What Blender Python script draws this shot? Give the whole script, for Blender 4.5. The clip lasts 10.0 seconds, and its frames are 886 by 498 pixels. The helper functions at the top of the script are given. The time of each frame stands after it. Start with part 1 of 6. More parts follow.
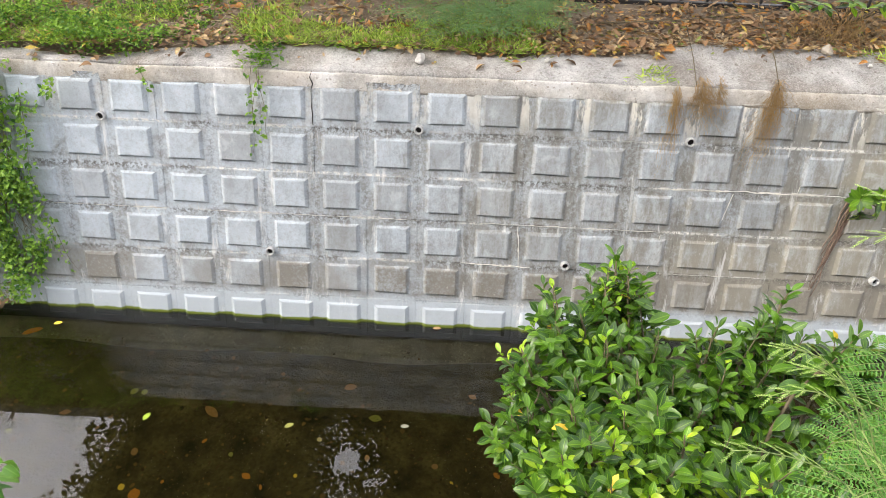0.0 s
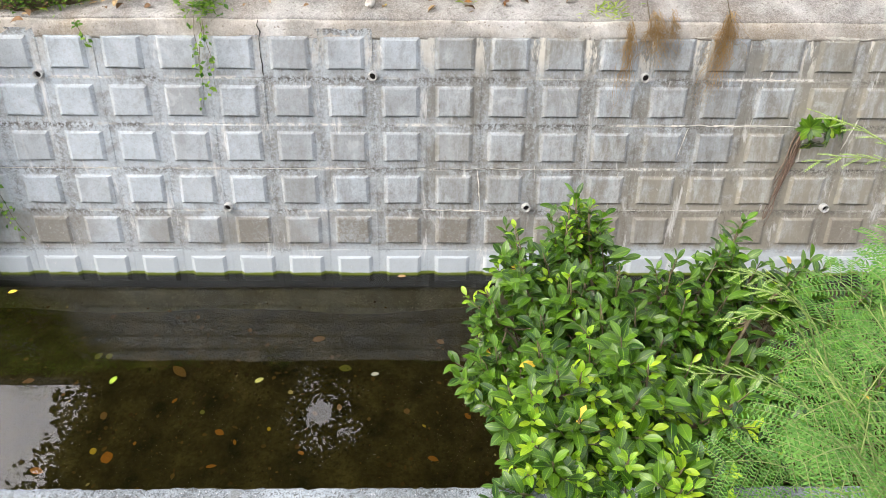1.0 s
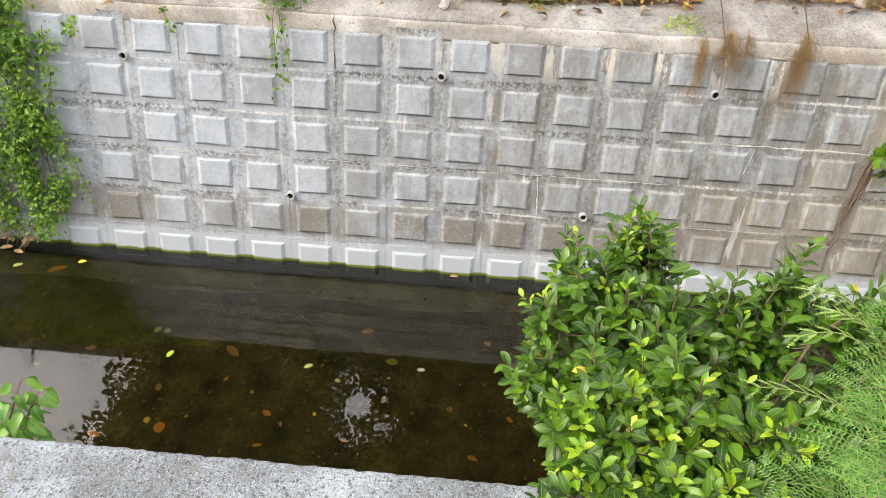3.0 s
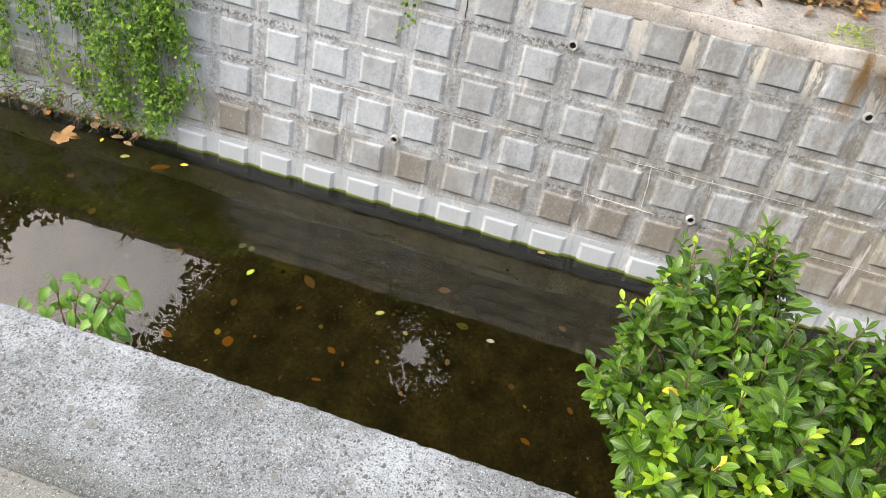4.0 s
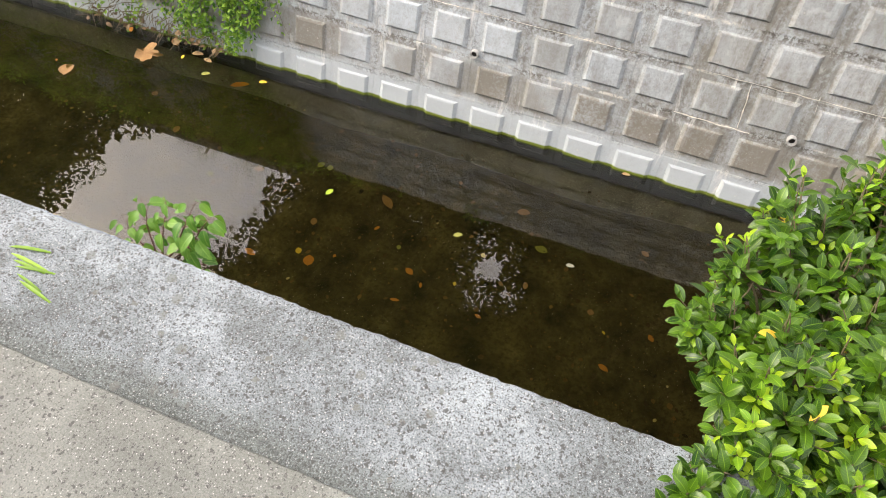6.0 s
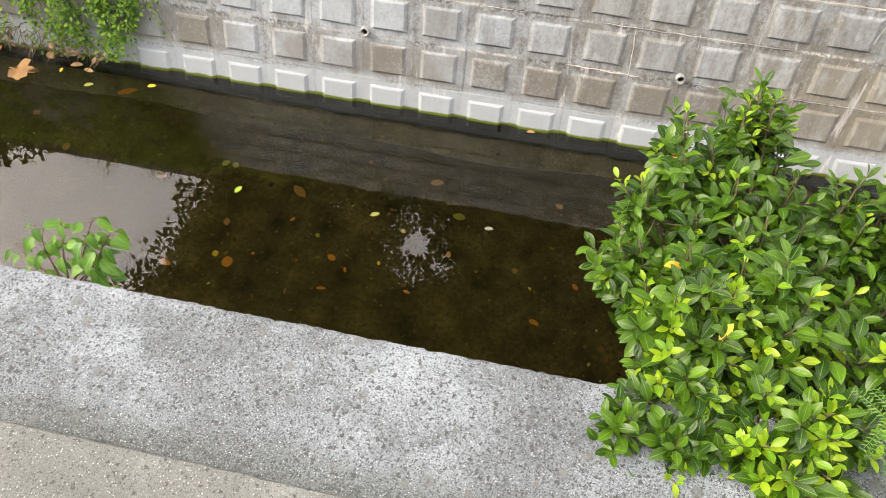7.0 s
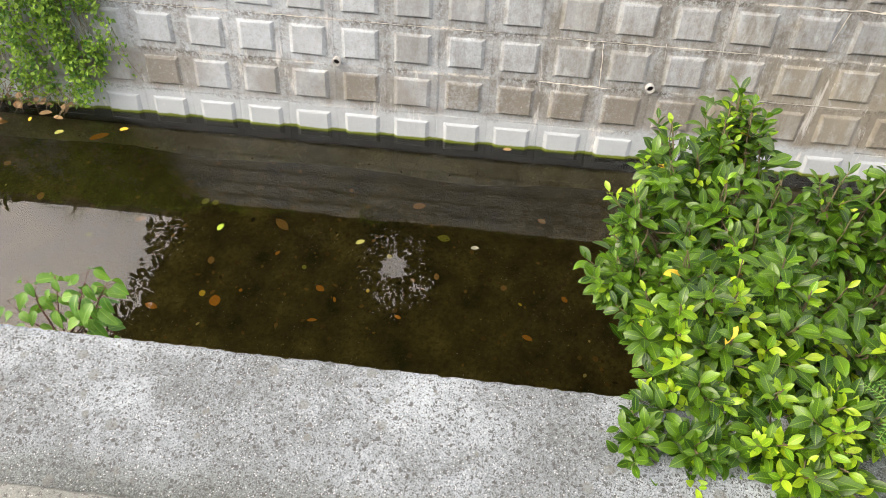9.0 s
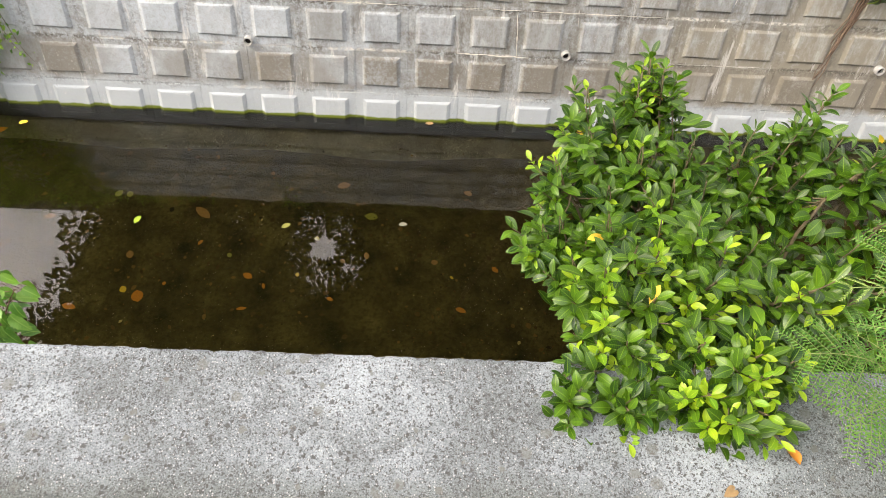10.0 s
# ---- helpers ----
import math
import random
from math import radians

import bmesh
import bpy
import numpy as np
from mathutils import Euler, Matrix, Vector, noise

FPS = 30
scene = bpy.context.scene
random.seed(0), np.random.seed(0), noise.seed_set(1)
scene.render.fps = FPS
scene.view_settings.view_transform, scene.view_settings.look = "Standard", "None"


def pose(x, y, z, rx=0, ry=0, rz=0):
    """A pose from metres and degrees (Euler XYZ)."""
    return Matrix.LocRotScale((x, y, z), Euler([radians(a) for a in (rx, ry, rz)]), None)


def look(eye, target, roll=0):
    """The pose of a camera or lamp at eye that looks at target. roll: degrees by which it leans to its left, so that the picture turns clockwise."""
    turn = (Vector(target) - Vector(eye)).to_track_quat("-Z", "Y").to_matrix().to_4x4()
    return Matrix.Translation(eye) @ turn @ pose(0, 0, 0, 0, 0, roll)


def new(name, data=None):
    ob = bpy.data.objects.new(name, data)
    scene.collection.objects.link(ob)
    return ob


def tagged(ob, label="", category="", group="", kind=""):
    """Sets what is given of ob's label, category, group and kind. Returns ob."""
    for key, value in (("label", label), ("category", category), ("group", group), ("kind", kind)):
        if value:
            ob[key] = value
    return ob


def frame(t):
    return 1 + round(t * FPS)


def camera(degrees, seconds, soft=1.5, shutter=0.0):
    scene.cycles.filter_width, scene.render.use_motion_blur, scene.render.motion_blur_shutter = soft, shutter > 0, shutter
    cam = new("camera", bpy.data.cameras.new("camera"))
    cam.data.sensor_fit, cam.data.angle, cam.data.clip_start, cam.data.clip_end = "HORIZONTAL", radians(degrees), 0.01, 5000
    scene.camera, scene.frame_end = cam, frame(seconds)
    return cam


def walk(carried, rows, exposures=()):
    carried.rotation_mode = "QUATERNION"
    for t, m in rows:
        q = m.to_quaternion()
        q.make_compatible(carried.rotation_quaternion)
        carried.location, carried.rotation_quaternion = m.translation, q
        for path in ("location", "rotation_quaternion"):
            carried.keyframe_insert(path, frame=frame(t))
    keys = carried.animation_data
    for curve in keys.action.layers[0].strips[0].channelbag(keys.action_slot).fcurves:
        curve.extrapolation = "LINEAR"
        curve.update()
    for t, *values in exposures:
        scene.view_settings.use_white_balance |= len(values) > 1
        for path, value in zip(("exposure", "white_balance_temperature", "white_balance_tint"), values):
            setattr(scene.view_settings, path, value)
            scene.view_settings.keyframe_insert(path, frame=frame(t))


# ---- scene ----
cam = camera(63.94, 10.0, soft=0.75)
# seconds, eye x y z, yaw, pitch, lean to the right
PATH = [
    (0.0, 0.0809, -3.1260, 3.1586, 2.882, -38.976, -1.109),
    (0.5, 0.0608, -3.1161, 3.1277, -0.655, -42.419, -2.522),
    (1.0, 0.0791, -3.1287, 3.1494, -1.300, -43.094, -0.984),
    (1.5, 0.0548, -3.1714, 3.1582, -1.696, -41.413, -0.091),
    (2.0, 0.0518, -3.1961, 3.1667, 0.427, -40.752, 0.849),
    (2.2, 0.0577, -3.1745, 3.1589, 0.669, -40.920, 0.486),
    (3.3, 0.0091, -3.1664, 3.1631, 6.306, -43.939, -2.993),
    (3.5, -0.0146, -3.1547, 3.1559, 8.578, -44.664, -3.624),
    (4.0, -0.0556, -3.0719, 3.1116, 12.149, -46.768, -7.496),
    (4.5, -0.0616, -3.0014, 3.0610, 13.273, -52.281, -7.827),
    (5.0, -0.0980, -3.0039, 3.0659, 16.742, -52.967, -6.792),
    (5.2, -0.1206, -3.0084, 3.0643, 19.397, -53.039, -5.197),
    (6.3, -0.0752, -2.9979, 3.0936, 19.790, -54.753, -0.316),
    (6.5, -0.0587, -2.9965, 3.0892, 17.900, -55.123, -0.200),
    (7.0, -0.0546, -3.0007, 3.0979, 10.613, -55.986, -1.551),
    (7.5, -0.1067, -3.0004, 3.1000, 5.340, -56.160, -2.121),
    (8.0, -0.1211, -2.9924, 3.1035, 3.251, -55.914, -2.451),
    (8.5, -0.1306, -2.9975, 3.1155, 4.927, -55.051, -1.558),
    (9.0, -0.1335, -3.0089, 3.1199, 6.753, -54.412, -0.507),
    (9.5, -0.1239, -2.9971, 3.1073, 0.454, -55.973, -3.642),
    (10.0, -0.1238, -2.9988, 3.1134, -3.172, -56.133, -4.920),
]
EXPOSURES = [(0.0, 0.40, 6100, 9), (1.0, 0.40, 6100, 9), (2.2, 0.40, 6280, 10), (4.5, 0.42, 6450, 10), (8.0, 0.42, 6700, 10), (10.0, 0.42, 6700, 10)]
walk(cam, [(t, pose(x, y, z, 90 + pitch, 0, yaw) @ pose(0, 0, 0, 0, 0, -lean)) for t, x, y, z, yaw, pitch, lean in PATH], EXPOSURES)

# ---- light: a soft evening sky, the sun veiled, from the left ----
SUN_UP, SUN_FROM = 38.0, 264.0
world = bpy.data.worlds.new("evening_sky")
scene.world = world
world.use_nodes = True
wn = world.node_tree.nodes
wn.clear()
sky = wn.new("ShaderNodeTexSky")
sky.sky_type = "NISHITA"
sky.sun_disc = False
sky.sun_elevation, sky.sun_rotation = radians(SUN_UP), radians(SUN_FROM)
sky.air_density, sky.dust_density, sky.ozone_density = 1.0, 10.0, 0.6
backdrop = wn.new("ShaderNodeBackground")
backdrop.inputs["Strength"].default_value = 0.15
veil = wn.new("ShaderNodeBackground")
veil.inputs["Color"].default_value, veil.inputs["Strength"].default_value = (1.0, 0.915, 0.87, 1), 2.1
both_skies = wn.new("ShaderNodeAddShader")
wout = wn.new("ShaderNodeOutputWorld")
world.node_tree.links.new(sky.outputs[0], backdrop.inputs[0])
world.node_tree.links.new(backdrop.outputs[0], both_skies.inputs[0])
world.node_tree.links.new(veil.outputs[0], both_skies.inputs[1])
world.node_tree.links.new(both_skies.outputs[0], wout.inputs[0])
sun = new("sun", bpy.data.lights.new("sun", "SUN"))
sun.data.energy, sun.data.angle, sun.data.color = 1.5, radians(42), (1.0, 0.96, 0.92)
a, e = radians(SUN_FROM), radians(SUN_UP)
sun.matrix_world = look((10 * math.sin(a) * math.cos(e), 10 * math.cos(a) * math.cos(e), 10 * math.sin(e)), (0, 0, 0))


# ---- materials ----
class Nodes:
    """A material's node tree, with short ways to make the usual nodes."""

    def __init__(self, name):
        self.material = bpy.data.materials.new(name)
        self.material.use_nodes = True
        self.tree = self.material.node_tree
        self.tree.nodes.clear()
        self.out = self.make("ShaderNodeOutputMaterial")
        self.spot = None

    def make(self, kind, **settings):
        node = self.tree.nodes.new(kind)
        for key, value in settings.items():
            if key == "blend":
                node.blend_type = value
            elif key == "operation":
                node.operation = value
            elif key == "data":
                node.data_type = value
        return node

    def join(self, a, b):
        self.tree.links.new(a, b)

    def put(self, socket, value):
        if isinstance(value, bpy.types.NodeSocket):
            self.join(value, socket)
        elif isinstance(value, tuple) and len(value) == 3 and socket.type == "RGBA":
            socket.default_value = (*value, 1)
        else:
            socket.default_value = value

    def place(self, world=True):
        if world:
            return self.make("ShaderNodeNewGeometry").outputs["Position"]
        return self.make("ShaderNodeTexCoord").outputs["Object"]

    def scaled(self, vector, scale, shift=(0.0, 0.0, 0.0)):
        node = self.make("ShaderNodeMapping")
        self.put(node.inputs["Vector"], vector)
        node.inputs["Scale"].default_value = scale
        self.put(node.inputs["Location"], shift)
        return node.outputs[0]

    def noise(self, vector, scale, detail=4.0, rough=0.55, warp=0.0):
        node = self.make("ShaderNodeTexNoise")
        self.put(node.inputs["Vector"], vector)
        node.inputs["Scale"].default_value = scale
        node.inputs["Detail"].default_value = detail
        node.inputs["Roughness"].default_value = rough
        node.inputs["Distortion"].default_value = warp
        return node.outputs["Fac"]

    def cells(self, vector, scale, feature="F1"):
        node = self.make("ShaderNodeTexVoronoi")
        node.feature = feature
        self.put(node.inputs["Vector"], vector)
        node.inputs["Scale"].default_value = scale
        return node

    def span(self, value, low, high, to_low=0.0, to_high=1.0):
        node = self.make("ShaderNodeMapRange")
        self.put(node.inputs["Value"], value)
        for key, v in zip(("From Min", "From Max", "To Min", "To Max"), (low, high, to_low, to_high)):
            node.inputs[key].default_value = v
        return node.outputs[0]

    def math(self, operation, a, b=0.0):
        node = self.make("ShaderNodeMath", operation=operation)
        self.put(node.inputs[0], a)
        self.put(node.inputs[1], b)
        return node.outputs[0]

    def mix(self, factor, a, b, blend="MIX"):
        node = self.make("ShaderNodeMix", data="RGBA", blend=blend)
        self.put(node.inputs["Factor"], factor)
        self.put(node.inputs[6], a)
        self.put(node.inputs[7], b)
        return node.outputs[2]

    def axes(self, vector):
        node = self.make("ShaderNodeSeparateXYZ")
        self.put(node.inputs[0], vector)
        return node.outputs

    def chance(self):
        return self.make("ShaderNodeObjectInfo").outputs["Random"]

    def island(self):
        return self.make("ShaderNodeNewGeometry").outputs["Random Per Island"]

    def bump(self, height, strength=0.5, distance=0.01, under=None):
        node = self.make("ShaderNodeBump")
        node.inputs["Strength"].default_value = strength
        node.inputs["Distance"].default_value = distance
        self.put(node.inputs["Height"], height)
        if under:
            self.join(under, node.inputs["Normal"])
        return node.outputs[0]

    def surface(self, colour, rough=0.8, normal=None, gloss=0.5, sheer=0.0, metal=0.0):
        node = self.make("ShaderNodeBsdfPrincipled")
        self.put(node.inputs["Base Color"], colour)
        self.put(node.inputs["Roughness"], rough)
        self.put(node.inputs["Specular IOR Level"], gloss)
        node.inputs["Metallic"].default_value = metal
        if normal:
            self.join(normal, node.inputs["Normal"])
        result = node.outputs[0]
        if sheer:
            veil = self.make("ShaderNodeBsdfTranslucent")
            bright = self.mix(1.0, colour, (1.5, 1.6, 0.7), "MULTIPLY")
            self.put(veil.inputs["Color"], bright)
            both = self.make("ShaderNodeMixShader")
            both.inputs[0].default_value = sheer
            self.join(result, both.inputs[1])
            self.join(veil.outputs[0], both.inputs[2])
            result = both.outputs[0]
        self.join(result, self.out.inputs["Surface"])
        return self.material


def wall_concrete(name):
    """Weathered precast concrete: pale faces, grime in the fields, lime bloom, a slimy rim at the water."""
    n = Nodes(name)
    p = n.place()
    x, y, z = n.axes(p)
    lx, ly, lz = n.axes(n.place(False))
    fine = n.noise(p, 150, 4, 0.7)
    mid = n.noise(p, 9, 6, 0.66)
    wide = n.noise(n.scaled(p, (0.55, 0.5, 0.9)), 1.5, 5, 0.6, 0.5)
    runs = n.noise(n.scaled(p, (11, 6, 2.2)), 1.0, 8, 0.75, 0.25)
    crumbs = n.noise(p, 46, 6, 0.78)
    patchy = n.noise(n.scaled(p, (1.0, 1.0, 2.0), (5.0, 2.0, 0.0)), 2.3, 4, 0.55)
    pick = n.chance()
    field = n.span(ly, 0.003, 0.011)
    face = n.math("SUBTRACT", 1.0, field)
    colour = n.mix(n.span(mid, 0.30, 0.70), (0.39, 0.445, 0.495), (0.525, 0.59, 0.65))
    colour = n.mix(n.span(fine, 0.44, 0.62, 0.0, 0.26), colour, (0.28, 0.28, 0.27))
    # faces keep the smooth skin of the mould, some greyer than others
    colour = n.mix(n.math("MULTIPLY", face, n.span(pick, 0.25, 1.0, 0.0, 0.55)), colour, (0.27, 0.28, 0.28))
    colour = n.mix(n.span(crumbs, 0.50, 0.62, 0, 0.35), colour, (0.24, 0.24, 0.23))
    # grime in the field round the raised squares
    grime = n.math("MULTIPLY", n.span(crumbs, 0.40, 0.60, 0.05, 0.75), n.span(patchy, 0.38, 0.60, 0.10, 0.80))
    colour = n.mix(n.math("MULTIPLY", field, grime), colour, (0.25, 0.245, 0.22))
    # soot and dirt runs, with a darkening that grows towards +x
    dark_runs = n.math("ADD", n.span(wide, 0.36, 0.66, -0.12, 0.72), n.span(x, -1.9, 1.5, -0.26, 0.92))
    dark_runs = n.math("MULTIPLY", dark_runs, n.span(runs, 0.40, 0.60, 0.22, 1.1))
    dark_runs = n.math("MULTIPLY", dark_runs, n.span(field, 0, 1, 0.80, 1.05))
    dark_runs = n.math("MULTIPLY", dark_runs, n.span(crumbs, 0.32, 0.60, 0.65, 1.12))
    dark_runs = n.math("MINIMUM", n.math("MAXIMUM", dark_runs, 0.0), 0.85)
    colour = n.mix(dark_runs, colour, (0.145, 0.138, 0.118))
    # faint warm wash under the trees, and grey blotches that cross the joints
    colour = n.mix(n.math("MULTIPLY", n.span(x, -0.4, 1.8, 0.0, 0.46), n.span(wide, 0.36, 0.56)), colour, (0.37, 0.335, 0.25))
    blot = n.noise(n.scaled(p, (1.0, 1.0, 0.7), (9.0, 1.0, 4.0)), 7.5, 6, 0.72, 0.6)
    colour = n.mix(n.math("MULTIPLY", n.span(blot, 0.53, 0.63, 0, 0.5), n.span(field, 0, 1, 0.45, 1.0)), colour, (0.17, 0.165, 0.145))
    colour = n.mix(n.span(blot, 0.43, 0.34, 0, 0.35), colour, (0.56, 0.59, 0.61))
    # black crust that hangs under the level joints, some of it on the upright ones
    under_joint = n.span(lz, 0.086, 0.128)
    over_joint = n.span(lz, -0.116, -0.130, 0.0, 0.9)
    side = n.span(n.math("ABSOLUTE", lx), 0.122, 0.149, 0.0, 0.42)
    crust = n.math("MAXIMUM", n.math("MAXIMUM", under_joint, over_joint), side)
    crust = n.math("MULTIPLY", crust, n.math("MULTIPLY", n.span(crumbs, 0.45, 0.55), n.span(patchy, 0.38, 0.55, 0.12, 0.95)))
    colour = n.mix(crust, colour, (0.085, 0.08, 0.072))
    lime = n.math("MULTIPLY", n.math("MULTIPLY", n.span(n.math("ABSOLUTE", lz), 0.118, 0.129), n.span(crumbs, 0.46, 0.53)), n.span(patchy, 0.50, 0.40, 0.0, 0.85))
    colour = n.mix(lime, colour, (0.74, 0.73, 0.68))
    # a brown band just above the washed foot, whole faces of it darker
    band = n.math("MULTIPLY", n.span(z, 0.14, 0.19), n.span(z, 0.42, 0.37))
    soiled = n.math("ADD", n.span(n.noise(p, 3.5, 5), 0.38, 0.58, 0.12, 0.62), n.math("MULTIPLY", face, n.math("MULTIPLY", n.span(pick, 0.52, 0.62, 0.0, 0.75), n.span(crumbs, 0.42, 0.60, 0.1, 1.0))))
    colour = n.mix(n.math("MINIMUM", n.math("MULTIPLY", band, soiled), 0.85), colour, (0.185, 0.17, 0.14))
    # the lowest course is washed pale by high water
    washed = n.math("MULTIPLY", n.span(n.math("ADD", z, n.span(mid, 0.3, 0.7, -0.03, 0.03)), 0.19, 0.14), n.span(crumbs, 0.34, 0.62, 1.0, 0.78))
    colour = n.mix(washed, colour, (0.405, 0.45, 0.485))
    # lime bloom in pale runs down the fields
    bloom = n.span(n.noise(n.scaled(p, (13, 5, 1.7), (3.1, 0, 1.7)), 1.0, 6, 0.74, 0.5), 0.58, 0.67, 0, 0.62)
    colour = n.mix(n.math("MULTIPLY", bloom, n.span(field, 0, 1, 0.2, 1.0)), colour, (0.70, 0.70, 0.675))
    # cream runs between the squares of the top course
    cream = n.math("MULTIPLY", n.math("MULTIPLY", n.span(n.math("ABSOLUTE", lx), 0.106, 0.116), n.span(z, 1.14, 1.28)), n.math("MULTIPLY", n.span(x, -0.9, 0.9, 0.25, 1.0), n.span(n.noise(n.scaled(p, (7, 3, 1.6), (1.3, 0, 8.0)), 1.0, 6, 0.75, 0.4), 0.49, 0.55, 0.0, 0.85)))
    colour = n.mix(cream, colour, (0.71, 0.685, 0.60))
    # slime at the water
    wet = n.span(n.math("ADD", z, n.span(mid, 0.2, 0.8, -0.007, 0.007)), 0.020, 0.011)
    colour = n.mix(wet, colour, (0.13, 0.175, 0.016))
    colour = n.mix(n.span(z, 0.002, -0.010), colour, (0.010, 0.012, 0.005))
    # pale scour and dark lichen
    colour = n.mix(n.math("MULTIPLY", n.span(crumbs, 0.59, 0.66, 0, 0.5), n.span(mid, 0.45, 0.6)), colour, (0.64, 0.64, 0.62))
    colour = n.mix(n.math("MULTIPLY", n.span(crumbs, 0.40, 0.33, 0, 0.55), n.math("MULTIPLY", n.span(patchy, 0.45, 0.6), n.span(field, 0, 1, 0.35, 1.0))), colour, (0.10, 0.098, 0.09))
    height = n.math("ADD", n.math("MULTIPLY", crumbs, 0.7), mid)
    return n.surface(colour, n.span(wet, 0, 1, 0.88, 0.35), n.bump(height, 0.4, 0.004), 0.35)


def rough_concrete(name, light, dark, speck, grain=1.0, wide_dirt=0.4, contrast=1.0):
    """Worn cement with sand, grit and grey blotches."""
    n = Nodes(name)
    p = n.place()
    sand = n.noise(p, 330 * grain, 3, 0.8)
    grit = n.noise(p, 75 * grain, 8, 0.85)
    patch = n.noise(p, 12, 8, 0.78, 0.3)
    blotch = n.noise(p, 3.6, 6, 0.62, 0.4)
    wide = n.noise(p, 1.9, 5, 0.6, 0.5)
    colour = n.mix(n.span(patch, 0.36, 0.64), tuple(c * 1.22 for c in light), tuple(c * 0.80 for c in light))
    colour = n.mix(n.span(blotch, 0.48, 0.60, 0, 0.7), colour, tuple(c * 0.52 for c in light))
    colour = n.mix(n.span(blotch, 0.47, 0.36, 0, 0.5), colour, tuple(min(0.8, c * 1.6) for c in light))
    colour = n.mix(n.span(wide, 0.42, 0.66, 0, wide_dirt), colour, dark)
    colour = n.mix(n.span(grit, 0.48, 0.64, 0, 1.0 * contrast), colour, (0.36, 0.36, 0.36), "MULTIPLY")
    # single grains of sand and gravel
    for scale, share in ((420 * grain, 0.55), (200 * grain, 0.40)):
        grains = n.cells(p, scale)
        tone = n.span(grains.outputs["Color"], 0.25, 0.75)
        colour = n.mix(n.math("MULTIPLY", n.span(tone, 0.45, 0.0, 0, share), contrast), colour, (0.45, 0.45, 0.45), "MULTIPLY")
        colour = n.mix(n.math("MULTIPLY", n.span(tone, 0.70, 1.0, 0, share * 0.6), contrast), colour, tuple(min(0.85, c * 2.0) for c in light))
    colour = n.mix(n.span(sand, 0.44, 0.36, 0, 0.5 * contrast), colour, (0.4, 0.4, 0.4), "MULTIPLY")
    warped = n.make("ShaderNodeVectorMath", operation="ADD")
    n.put(warped.inputs[0], p)
    jitter = n.make("ShaderNodeTexNoise")
    n.put(jitter.inputs["Vector"], p)
    jitter.inputs["Scale"].default_value = 60
    shrink = n.make("ShaderNodeVectorMath", operation="SCALE")
    n.join(jitter.outputs["Color"], shrink.inputs[0])
    shrink.inputs["Scale"].default_value = 0.022
    n.join(shrink.outputs[0], warped.inputs[1])
    for scale, low, share in ((16 * grain, 0.90, 0.6), (34 * grain, 0.85, 0.7), (75 * grain, 0.72, 0.75)):
        spots = n.cells(warped.outputs[0], scale)
        keep = n.span(spots.outputs["Color"], low, low + 0.03)
        dots = n.math("MULTIPLY", n.span(spots.outputs["Distance"], 0.36, 0.24, 0, share), keep)
        colour = n.mix(dots, colour, speck)
    height = n.math("ADD", n.math("MULTIPLY", sand, 0.5), grit)
    return n.surface(colour, 0.9, n.bump(height, 0.7, 0.005), 0.3)


